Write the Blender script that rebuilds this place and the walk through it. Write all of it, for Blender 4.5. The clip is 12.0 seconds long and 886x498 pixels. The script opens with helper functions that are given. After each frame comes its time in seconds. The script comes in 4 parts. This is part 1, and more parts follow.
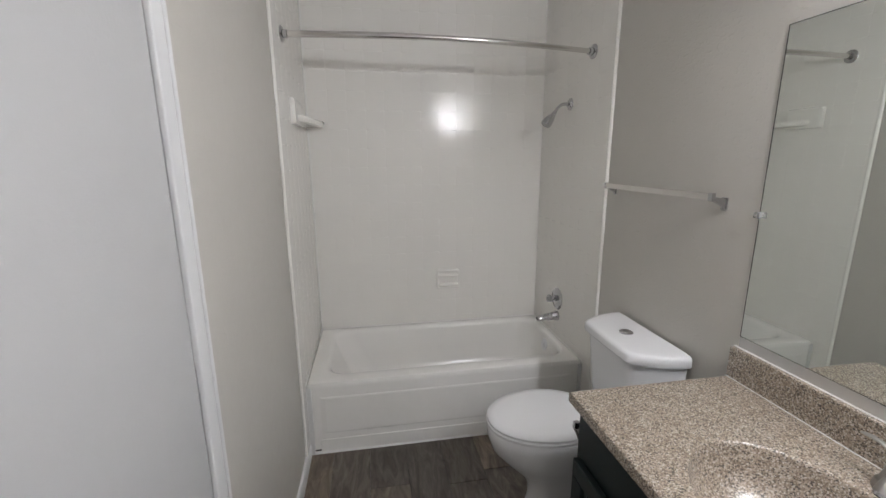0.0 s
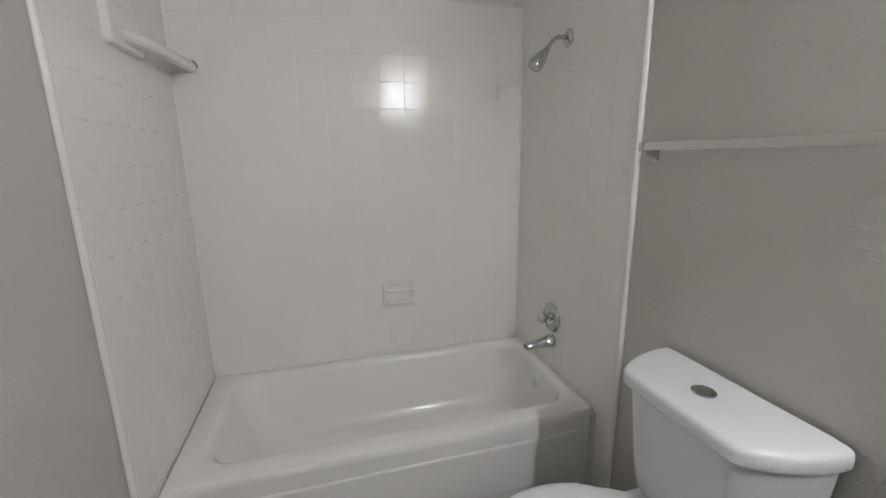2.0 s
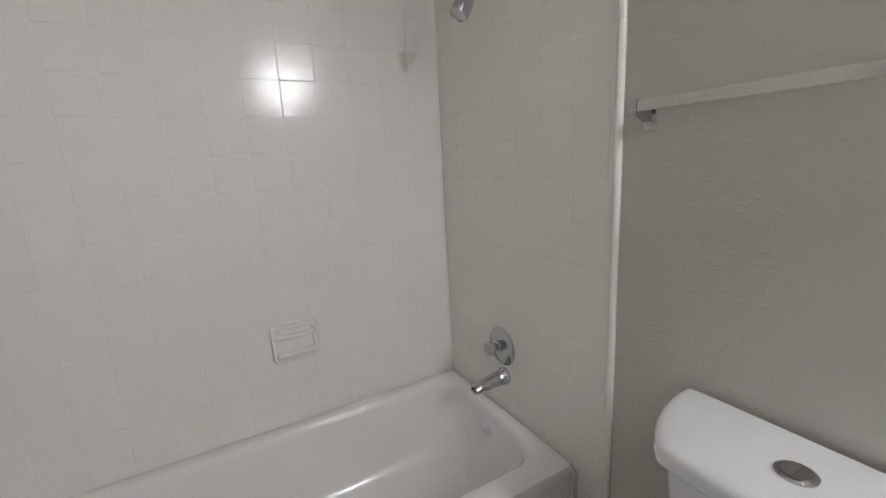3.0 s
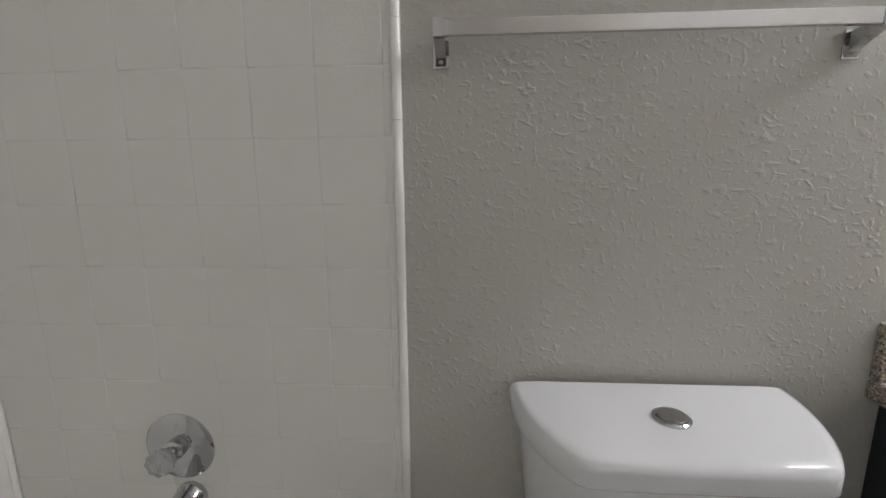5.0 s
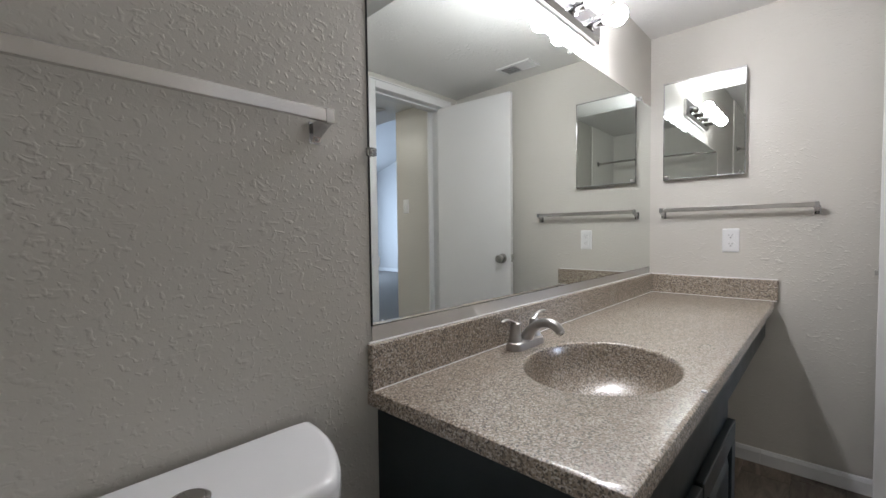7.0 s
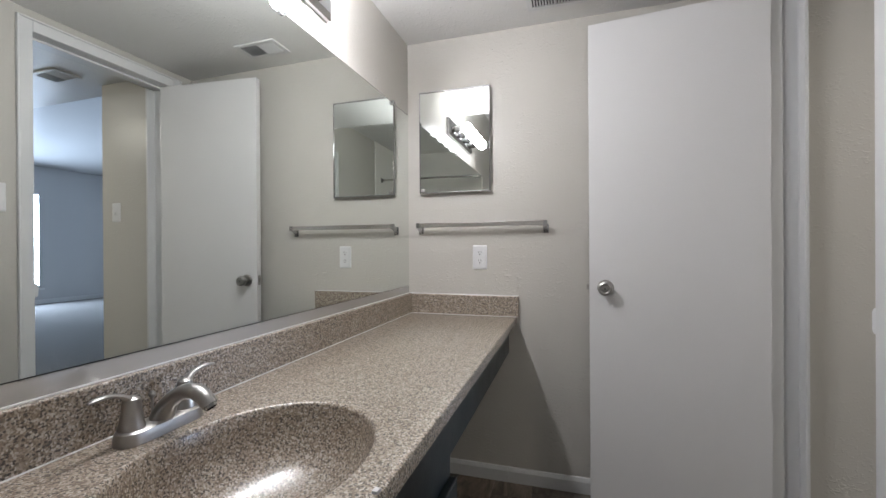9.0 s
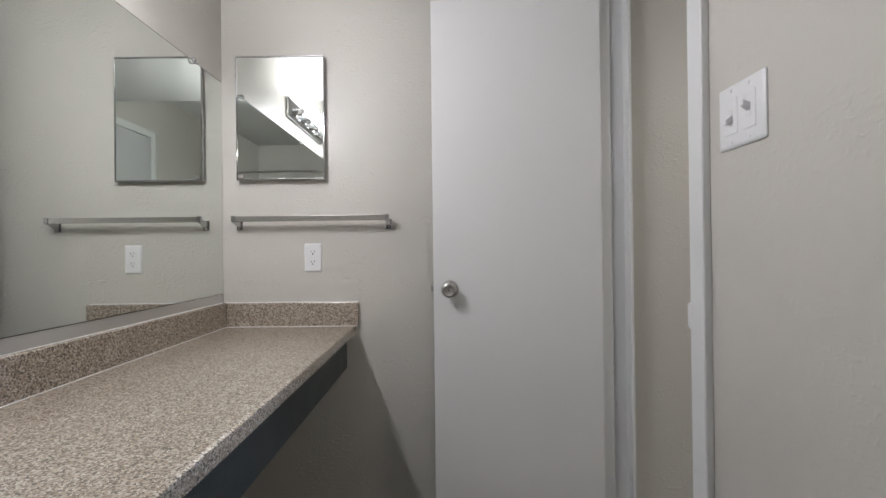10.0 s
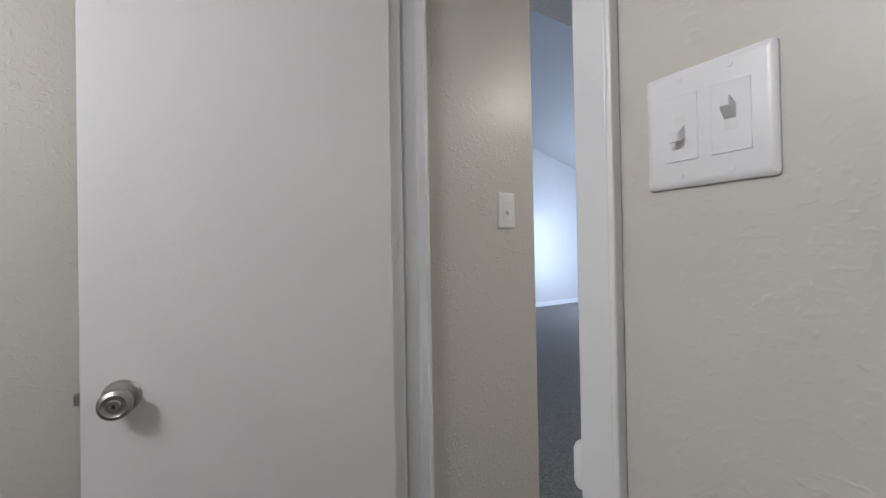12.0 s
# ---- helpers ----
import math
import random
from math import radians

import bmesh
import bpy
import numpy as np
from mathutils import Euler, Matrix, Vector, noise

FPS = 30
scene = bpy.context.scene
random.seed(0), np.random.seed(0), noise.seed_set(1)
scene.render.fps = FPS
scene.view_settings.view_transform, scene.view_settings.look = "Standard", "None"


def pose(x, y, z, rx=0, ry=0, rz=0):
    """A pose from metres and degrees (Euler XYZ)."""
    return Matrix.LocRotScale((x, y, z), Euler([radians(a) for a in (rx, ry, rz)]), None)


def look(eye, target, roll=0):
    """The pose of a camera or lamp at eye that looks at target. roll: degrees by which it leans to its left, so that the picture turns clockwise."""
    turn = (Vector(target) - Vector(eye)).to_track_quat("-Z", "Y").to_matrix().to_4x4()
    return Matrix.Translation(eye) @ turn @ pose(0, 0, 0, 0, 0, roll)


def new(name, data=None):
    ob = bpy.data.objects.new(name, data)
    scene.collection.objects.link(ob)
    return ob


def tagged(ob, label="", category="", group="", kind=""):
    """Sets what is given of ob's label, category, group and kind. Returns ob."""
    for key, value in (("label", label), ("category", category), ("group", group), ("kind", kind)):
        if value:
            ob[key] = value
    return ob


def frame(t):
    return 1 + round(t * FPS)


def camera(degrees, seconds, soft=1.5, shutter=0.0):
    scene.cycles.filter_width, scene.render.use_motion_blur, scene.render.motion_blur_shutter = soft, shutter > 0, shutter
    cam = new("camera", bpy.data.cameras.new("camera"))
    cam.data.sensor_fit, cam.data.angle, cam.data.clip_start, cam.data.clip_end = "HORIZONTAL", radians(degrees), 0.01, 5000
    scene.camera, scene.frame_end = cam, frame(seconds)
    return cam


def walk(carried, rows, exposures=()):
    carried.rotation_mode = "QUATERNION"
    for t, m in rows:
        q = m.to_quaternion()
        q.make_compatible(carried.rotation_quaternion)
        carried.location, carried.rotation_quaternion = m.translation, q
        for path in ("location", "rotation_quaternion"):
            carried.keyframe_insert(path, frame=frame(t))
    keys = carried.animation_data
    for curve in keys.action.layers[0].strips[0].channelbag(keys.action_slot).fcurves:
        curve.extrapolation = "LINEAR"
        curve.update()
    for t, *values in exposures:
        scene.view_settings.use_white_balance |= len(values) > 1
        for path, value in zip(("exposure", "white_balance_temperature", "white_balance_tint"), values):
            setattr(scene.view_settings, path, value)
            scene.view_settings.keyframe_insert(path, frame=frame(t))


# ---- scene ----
cam = camera(94.03, 12.0)

# seconds, x, y, z, tilt, lean, turn
PATH = [
    (0.0, 0.362, 0.899, 1.452, 77.65, 0.29, -9.72),
    (0.5, 0.394, 0.956, 1.451, 77.33, 0.15, -9.75),
    (1.0, 0.434, 1.129, 1.412, 77.50, 0.21, -9.71),
    (1.5, 0.487, 1.362, 1.356, 77.48, 0.15, -10.66),
    (2.0, 0.530, 1.626, 1.311, 77.36, 0.73, -15.86),
    (2.5, 0.566, 1.865, 1.253, 78.72, 0.24, -22.42),
    (2.7, 0.599, 1.955, 1.252, 78.38, 1.69, -24.96),
    (4.3, 0.781, 2.442, 1.152, 80.44, 0.25, -61.28),
    (4.5, 0.777, 2.483, 1.133, 80.72, 0.21, -67.83),
    (5.0, 0.768, 2.584, 1.128, 79.60, 0.40, -86.50),
    (5.5, 0.742, 2.585, 1.074, 82.85, 0.10, -101.10),
    (6.0, 0.737, 2.539, 1.075, 84.58, 0.42, -115.85),
    (6.5, 0.746, 2.496, 1.087, 85.99, 0.64, -128.37),
    (7.0, 0.737, 2.441, 1.118, 87.76, 0.67, -137.09),
    (7.2, 0.730, 2.421, 1.127, 88.76, 0.79, -139.90),
    (8.8, 0.678, 2.039, 1.115, 89.90, 0.55, -159.53),
    (9.0, 0.667, 1.968, 1.111, 89.86, 0.37, -162.98),
    (9.5, 0.612, 1.800, 1.099, 90.28, 0.60, -171.31),
    (10.0, 0.547, 1.697, 1.088, 90.19, 0.66, -179.95),
    (10.5, 0.486, 1.569, 1.094, 90.23, 0.58, -188.30),
    (11.0, 0.452, 1.428, 1.085, 90.06, 0.55, -196.72),
    (11.5, 0.434, 1.287, 1.114, 89.81, 0.55, -204.64),
    (12.0, 0.434, 1.141, 1.211, 90.47, 1.05, -213.10),
]
EXPOSURE = [(0.0, 0.02), (1.0, -0.06), (2.5, -0.03), (5.0, 0.0), (5.8, -0.08), (7.0, -0.32), (9.0, -0.41), (10.5, -0.46), (12.0, -0.55)]
walk(cam, [(r[0], pose(*r[1:])) for r in PATH], EXPOSURE)

# ---- world and light ----
world = bpy.data.worlds.new("world")
world.use_nodes = True
scene.world = world
sky = world.node_tree.nodes.new("ShaderNodeTexSky")
sky.sky_type, sky.sun_disc, sky.sun_elevation, sky.sun_rotation = "NISHITA", False, radians(40), radians(200)
world.node_tree.links.new(sky.outputs[0], world.node_tree.nodes["Background"].inputs[0])
world.node_tree.nodes["Background"].inputs[1].default_value = 0.1

BULB_STRENGTH = 208.0
BULB_COLOUR = (0.975, 0.978, 1.030)
DAYLIGHT_WATTS = 340.0
HALL_STRENGTH = 98.0

# ---- plan, in metres ----
W, B, C = 1.452, 3.487, 2.147        # width, back of the bath, low ceiling
HIGH, STEP = 2.420, 1.222            # ceiling over the bath, where the low ceiling ends
TUB, RIM = 2.799, 0.385              # bath front, bath rim
EDGE = 2.690                         # where the tiles end
DOOR0, DOOR1, DOORH = 0.118, 0.816, 2.071
CL0, CL1, CLH = 1.275, 1.722, 2.030  # closet opening
WT = 0.138                           # wall thickness
COUNTER, SPLASH, DEEP, LONG = 0.785, 0.883, 0.908, 1.915


# ---- building helpers ----
ORG = {}


def thing(name, at, label, category, group="", kind=""):
    ob = new(name)
    ob.empty_display_size = 0.05
    ob.location = at
    ORG[ob] = Vector(at)
    return tagged(ob, label, category, group, kind)


def part(name, bm, material, parent=None, label="", smooth=False):
    """One mesh object; its geometry is given in world metres."""
    me = bpy.data.meshes.new(name)
    bmesh.ops.recalc_face_normals(bm, faces=bm.faces[:])
    o = ORG.get(parent, Vector((0, 0, 0)))
    bm.transform(Matrix.Translation(-o))
    if smooth:
        for f in bm.faces:
            f.smooth = True
        for e in bm.edges:
            if len(e.link_faces) == 2 and e.calc_face_angle(0) > radians(38):
                e.smooth = False
    bm.to_mesh(me)
    bm.free()
    me.materials.append(material)
    ob = new(name, me)
    if parent:
        ob.parent = parent
    ORG[ob] = o
    if label:
        ob["label"] = label
    return ob


def solid(name, bm, material, label, category, kind="structure", smooth=False):
    return tagged(part(name, bm, material, None, "", smooth), label, category, "", kind)


def box(x0, x1, y0, y1, z0, z1, bevel=0.0, segments=2, bm=None):
    bm = bm or bmesh.new()
    m = Matrix.LocRotScale(((x0 + x1) / 2, (y0 + y1) / 2, (z0 + z1) / 2), None, (x1 - x0, y1 - y0, z1 - z0))
    made = bmesh.ops.create_cube(bm, size=1, matrix=m)
    if bevel:
        edges = list({e for v in made["verts"] for e in v.link_edges})
        bmesh.ops.bevel(bm, geom=edges, offset=bevel, segments=segments, profile=0.5, affect="EDGES")
    return bm


def boxes(rows, bevel=0.0):
    bm = bmesh.new()
    for r in rows:
        box(*r, bevel=bevel, bm=bm)
    return bm


def loft(rings, cap0=True, cap1=True, bm=None):
    bm = bm or bmesh.new()
    lines = [[bm.verts.new(p) for p in ring] for ring in rings]
    for a, b in zip(lines, lines[1:]):
        for i in range(len(a)):
            j = (i + 1) % len(a)
            bm.faces.new((a[i], a[j], b[j], b[i]))
    if cap0:
        bm.faces.new(lines[0][::-1])
    if cap1:
        bm.faces.new(lines[-1])
    return bm


def basis(axis):
    z = Vector(axis).normalized()
    x = z.orthogonal().normalized()
    return x, z.cross(x), z


def lathe(at, axis, profile, seg=24, bm=None):
    """profile: (radius, height) along axis."""
    x, y, z = basis(axis)
    at = Vector(at)
    rings = [[at + z * h + (x * math.cos(k * math.tau / seg) + y * math.sin(k * math.tau / seg)) * max(r, 1e-4) for k in range(seg)] for r, h in profile]
    return loft(rings, bm=bm)


def tube(points, radii, seg=14, flat=1.0, bm=None):
    """A swept round bar; flat squeezes it upright."""
    pts = [Vector(p) for p in points]
    rings = []
    side = None
    for i, p in enumerate(pts):
        d = (pts[min(i + 1, len(pts) - 1)] - pts[max(i - 1, 0)]).normalized()
        if side is None:
            side = d.cross(Vector((0, 0, 1)))
            side = (side if side.length > 0.05 else d.cross(Vector((0, 1, 0)))).normalized()
        side = (side - d * side.dot(d)).normalized()
        up = side.cross(d).normalized()
        r = radii[i] if isinstance(radii, (list, tuple)) else radii
        rings.append([p + (side * math.cos(k * math.tau / seg) + up * math.sin(k * math.tau / seg) * flat) * r for k in range(seg)])
    return loft(rings, bm=bm)


def bezier(p0, p1, p2, p3, n=10):
    p0, p1, p2, p3 = (Vector(p) for p in (p0, p1, p2, p3))
    out = []
    for i in range(n + 1):
        t = i / n
        out.append(p0 * (1 - t) ** 3 + p1 * 3 * t * (1 - t) ** 2 + p2 * 3 * t * t * (1 - t) + p3 * t ** 3)
    return out


def rounded(cx, cy, hx, hy, r, z, n=6):
    """A level ring: a rectangle with round corners."""
    out = []
    for qx, qy, a0 in ((1, 1, 0), (-1, 1, 90), (-1, -1, 180), (1, -1, 270)):
        for k in range(n + 1):
            a = radians(a0 + 90 * k / n)
            out.append((cx + qx * (hx - r) + r * math.cos(a), cy + qy * (hy - r) + r * math.sin(a), z))
    return out


def extrude(profile, axis, a, b, bm=None):
    """profile: 2D points in the plane across axis ('x': (y, z), 'y': (x, z))."""
    put = (lambda u, v, s: (s, u, v)) if axis == "x" else (lambda u, v, s: (u, s, v))
    return loft([[put(u, v, a) for u, v in profile], [put(u, v, b) for u, v in profile]], bm=bm)


# ---- materials ----
class Mat:
    def __init__(self, name, colour, rough=0.5, metal=0.0, spec=0.5):
        self.m = bpy.data.materials.new(name)
        self.m.use_nodes = True
        self.t = self.m.node_tree
        self.b = self.t.nodes["Principled BSDF"]
        self.b.inputs["Base Color"].default_value = (*colour, 1)
        self.b.inputs["Roughness"].default_value = rough
        self.b.inputs["Metallic"].default_value = metal
        self.b.inputs["Specular IOR Level"].default_value = spec
        self.at = self.t.nodes.new("ShaderNodeTexCoord").outputs["Object"]

    def node(self, kind, **sets):
        n = self.t.nodes.new(kind)
        for k, v in sets.items():
            n.inputs[k].default_value = v
        return n

    def link(self, a, b):
        self.t.links.new(a, b)

    def world_at(self):
        g = self.t.nodes.new("ShaderNodeNewGeometry")
        self.at = g.outputs["Position"]
        return self

    def noise(self, scale, detail=3.0, rough=0.55, warp=0.0, stretch=None):
        n = self.node("ShaderNodeTexNoise", Scale=scale, Detail=detail, Roughness=rough, Distortion=warp)
        if stretch:
            m = self.node("ShaderNodeMapping", Scale=stretch)
            self.link(self.at, m.inputs["Vector"])
            self.link(m.outputs[0], n.inputs["Vector"])
        else:
            self.link(self.at, n.inputs["Vector"])
        return n.outputs["Fac"]

    def cells(self, scale):
        n = self.node("ShaderNodeTexVoronoi", Scale=scale)
        self.link(self.at, n.inputs["Vector"])
        return n

    def ramp(self, fac, stops):
        r = self.t.nodes.new("ShaderNodeValToRGB")
        e = r.color_ramp.elements
        e[0].position, e[0].color = stops[0][0], (*stops[0][1], 1)
        e[1].position, e[1].color = stops[-1][0], (*stops[-1][1], 1)
        for p, c in stops[1:-1]:
            e.new(p).color = (*c, 1)
        self.link(fac, r.inputs[0])
        return r.outputs[0]

    def mix(self, fac, a, b, how="MIX"):
        n = self.t.nodes.new("ShaderNodeMix")
        n.data_type, n.blend_type = "RGBA", how
        for i, v in ((0, fac), (6, a), (7, b)):
            if isinstance(v, (int, float)):
                n.inputs[i].default_value = v
            elif isinstance(v, tuple):
                n.inputs[i].default_value = (*v, 1)
            else:
                self.link(v, n.inputs[i])
        return n.outputs[2]

    def math(self, how, a, b=0.0):
        n = self.t.nodes.new("ShaderNodeMath")
        n.operation = how
        for i, v in ((0, a), (1, b)):
            if isinstance(v, (int, float)):
                n.inputs[i].default_value = v
            else:
                self.link(v, n.inputs[i])
        return n.outputs[0]

    def colour(self, out):
        self.link(out, self.b.inputs["Base Color"])
        return self

    def rough(self, fac, low, high):
        m = self.node("ShaderNodeMapRange")
        m.inputs["To Min"].default_value, m.inputs["To Max"].default_value = low, high
        self.link(fac, m.inputs[0])
        self.link(m.outputs[0], self.b.inputs["Roughness"])
        return self

    def bump(self, height, distance, strength=1.0):
        n = self.node("ShaderNodeBump", Strength=strength, Distance=distance)
        self.link(height, n.inputs["Height"])
        if self.b.inputs["Normal"].is_linked:
            self.link(self.b.inputs["Normal"].links[0].from_socket, n.inputs["Normal"])
        self.link(n.outputs[0], self.b.inputs["Normal"])
        return self

    def random(self):
        return self.t.nodes.new("ShaderNodeObjectInfo").outputs["Random"]


def plaster(name, base, relief):
    """Wall paint over hand-trowelled plaster with short raised strokes."""
    m = Mat(name, base, 0.55, spec=0.35).world_at()
    strokes = m.noise(62, 1.5, 0.45, 0.6, (0.8, 0.8, 1.3))
    lumps = m.ramp(strokes, [(0.55, (0, 0, 0)), (0.63, (0.35, 0.35, 0.35)), (0.76, (1, 1, 1))])
    where = m.ramp(m.noise(6, 2), [(0.42, (0.12, 0.12, 0.12)), (0.64, (1, 1, 1))])
    pebble = m.ramp(m.noise(95, 1.0, 0.4, 0.3), [(0.58, (0, 0, 0)), (0.76, (1, 1, 1))])
    high = m.math("ADD", m.math("MULTIPLY", lumps, where), m.math("MULTIPLY", pebble, 0.45))
    m.bump(high, relief)
    m.bump(m.noise(260, 2), relief * 0.12)
    m.bump(m.noise(3.5, 2), relief * 2.5)
    m.colour(m.mix(m.noise(2.3, 4), base, tuple(c * 0.94 for c in base)))
    m.rough(m.noise(30, 3), 0.27, 0.42)
    return m.m


def enamel(name, base, rough, wave=0.0006, peel=0.0):
    m = Mat(name, base, rough).world_at()
    m.colour(m.mix(m.noise(3.0, 4), base, tuple(c * 0.965 for c in base)))
    m.bump(m.noise(9, 2), wave)
    if peel:
        m.bump(m.noise(190, 2), peel)
    m.rough(m.noise(24, 4), rough * 0.7, rough * 1.5)
    return m.m


def paint(name, base, rough=0.4, grain=0.00025):
    m = Mat(name, base, rough).world_at()
    m.colour(m.mix(m.noise(1.8, 5), base, tuple(c * 0.955 for c in base)))
    m.bump(m.noise(140, 3, 0.6), grain)
    m.rough(m.noise(12, 4), rough * 0.8, rough * 1.25)
    return m.m


def metal(name, base, rough, brushed=0.0):
    m = Mat(name, base, rough, 1.0)
    m.rough(m.noise(60, 3), rough * 0.6, rough * 1.6)
    if brushed:
        m.bump(m.noise(240, 2, 0.5, 0, (1, 1, 9)), brushed)
    return m.m


def granite():
    """Speckled cast stone: cream ground, tan, brown and black chips."""
    m = Mat("speckled_stone", (0.5, 0.44, 0.36), 0.26).world_at()
    v = m.cells(345)
    v.inputs["Randomness"].default_value = 1.0
    sep = m.node("ShaderNodeSeparateColor")
    m.link(v.outputs["Color"], sep.inputs[0])
    chips = m.ramp(sep.outputs[0], [(0.0, (0.012, 0.009, 0.007)), (0.15, (0.028, 0.020, 0.014)), (0.19, (0.14, 0.100, 0.064)), (0.40, (0.235, 0.178, 0.124)), (0.60, (0.34, 0.275, 0.206)), (0.84, (0.47, 0.41, 0.34)), (1.0, (0.66, 0.61, 0.54))])
    small = m.cells(700)
    sep2 = m.node("ShaderNodeSeparateColor")
    m.link(small.outputs["Color"], sep2.inputs[0])
    fine = m.ramp(sep2.outputs[1], [(0.0, (0.07, 0.05, 0.035)), (0.14, (0.12, 0.085, 0.06)), (0.22, (0.23, 0.178, 0.130)), (1.0, (0.40, 0.340, 0.275))])
    both = m.mix(0.20, chips, fine)
    cloud = m.ramp(m.noise(9, 4), [(0.3, (0.97, 0.96, 0.95)), (0.7, (1.02, 1.02, 1.02))])
    grey = m.mix(1.0, both, (1.04, 1.04, 1.06), "MULTIPLY")
    m.colour(m.mix(1.0, grey, cloud, "MULTIPLY"))
    m.rough(m.noise(45, 4), 0.34, 0.46)
    m.b.inputs["Specular IOR Level"].default_value = 0.7
    m.b.inputs["Coat Weight"].default_value = 1.0
    m.b.inputs["Coat IOR"].default_value = 1.6
    m.b.inputs["Coat Roughness"].default_value = 0.20
    m.bump(m.noise(160, 2), 0.00010)
    return m.m


def planks():
    m = Mat("vinyl_plank", (0.16, 0.12, 0.09), 0.42).world_at()
    shift = m.node("ShaderNodeCombineXYZ")
    r = m.random()
    m.link(m.math("MULTIPLY", r, 37.0), shift.inputs[0])
    m.link(m.math("MULTIPLY", r, 91.0), shift.inputs[1])
    add = m.node("ShaderNodeVectorMath")
    m.link(m.at, add.inputs[0])
    m.link(shift.outputs[0], add.inputs[1])
    m.at = add.outputs[0]
    grain = m.noise(6, 6, 0.60, 1.6, (3.6, 0.8, 1))
    fibre = m.noise(60, 3, 0.6, 0.2, (7, 0.5, 1))
    wood = m.ramp(grain, [(0.26, (0.045, 0.036, 0.029)), (0.44, (0.104, 0.084, 0.068)), (0.60, (0.160, 0.134, 0.112)), (0.78, (0.235, 0.205, 0.176))])
    tone = m.ramp(r, [(0.0, (0.66, 0.66, 0.67)), (0.5, (1.0, 0.99, 0.97)), (1.0, (1.40, 1.32, 1.20))])
    w2 = m.mix(1.0, wood, tone, "MULTIPLY")
    m.colour(m.mix(0.35, w2, m.mix(1.0, w2, m.ramp(fibre, [(0.3, (0.5, 0.5, 0.5)), (0.7, (1.4, 1.4, 1.4))]), "MULTIPLY")))
    m.bump(fibre, 0.0004)
    m.rough(grain, 0.34, 0.52)
    return m.m


def carpet():
    m = Mat("carpet", (0.25, 0.24, 0.23), 0.95, spec=0.1).world_at()
    tuft = m.noise(130, 3, 0.7)
    m.colour(m.ramp(tuft, [(0.3, (0.13, 0.125, 0.12)), (0.5, (0.25, 0.24, 0.23)), (0.72, (0.40, 0.385, 0.37))]))
    m.bump(tuft, 0.012)
    m.bump(m.noise(14, 3), 0.006)
    return m.m


def glass_mirror(name, tint, haze):
    m = Mat(name, tint, haze, 1.0)
    spots = m.ramp(m.noise(38, 4, 0.7), [(0.66, (0, 0, 0)), (0.78, (1, 1, 1))])
    m.rough(spots, haze, haze + 0.05)
    return m.m


WALL = plaster("wall_paint", (0.560, 0.536, 0.492), 0.0012)
WALLSOFT = plaster("wall_paint_smooth", (0.545, 0.522, 0.480), 0.0006)
CEIL = plaster("ceiling_paint", (0.76, 0.75, 0.735), 0.0018)
FARWALL = plaster("living_room_paint", (0.55, 0.55, 0.55), 0.0010)
# white door paint greyed to offset the bulbs' strong light on the closet door
CLOSETDIM = paint("closet_paint_dimmed", (0.485, 0.485, 0.485), 0.45, 0.0004)
TRIM = paint("trim_paint", (0.70, 0.70, 0.70), 0.32)
DOORP = paint("door_paint", (0.72, 0.712, 0.71), 0.40, 0.0004)
GLAZE = enamel("tile_glaze", (0.88, 0.860, 0.815), 0.10, 0.0003, 0.00038)
GROUT = paint("grout", (0.87, 0.855, 0.82), 0.35, 0.0004)
TUBW = enamel("bath_enamel", (0.87, 0.855, 0.82), 0.16, 0.0012)
CHINA = enamel("porcelain", (0.80, 0.80, 0.805), 0.10, 0.0003)
SEATP = paint("seat_plastic", (0.78, 0.78, 0.785), 0.22, 0.0001)
CHROME = metal("chrome", (0.53, 0.53, 0.54), 0.06)
POLISH = metal("polished_bar", (0.66, 0.64, 0.62), 0.16)
NICKEL = metal("brushed_nickel", (0.40, 0.385, 0.365), 0.34, 0.00006)
MIRROR = glass_mirror("mirror_silver", (0.80, 0.83, 0.80), 0.006)
STRIPM = Mat("mirror_strip", (0.62, 0.61, 0.59), 0.10, 0.45).m
STONE = granite()
CAB = paint("cabinet_paint", (0.010, 0.018, 0.020), 0.38, 0.0003)
CABIN = Mat("cabinet_gap", (0.006, 0.007, 0.008), 0.7).m
PLANK = planks()
CARPET = carpet()
PLAST = paint("white_plastic", (0.74, 0.74, 0.745), 0.28, 0.00004)
DARK = Mat("dark_slot", (0.012, 0.012, 0.012), 0.6).m
SUBFLOOR = Mat("subfloor", (0.03, 0.026, 0.022), 0.8).m
CAULK = paint("caulk", (0.72, 0.715, 0.70), 0.35, 0.0008)
ACRYL = Mat("clear_acrylic", (0.86, 0.87, 0.85), 0.08)
ACRYL.b.inputs["Transmission Weight"].default_value = 0.75
ACRYL = ACRYL.m
BLIND = paint("blind_slat", (0.78, 0.78, 0.78), 0.5)
GLOW = Mat("bulb_glow", (1, 1, 1), 0.4)
GLOW.b.inputs["Emission Color"].default_value = (*BULB_COLOUR, 1)
GLOW.b.inputs["Emission Strength"].default_value = BULB_STRENGTH
GLOW = GLOW.m
HALLGLOW = Mat("added_hall_glow", (0.9, 0.88, 0.85), 0.4)
HALLGLOW.b.inputs["Emission Color"].default_value = (1.0, 0.95, 0.88, 1)
HALLGLOW.b.inputs["Emission Strength"].default_value = HALL_STRENGTH
HALLGLOW = HALLGLOW.m
SKYP = Mat("window_sky", (0.7, 0.8, 0.95), 1.0)
SKYP.b.inputs["Emission Color"].default_value = (0.72, 0.84, 1.0, 1)
SKYP.b.inputs["Emission Strength"].default_value = 1.1
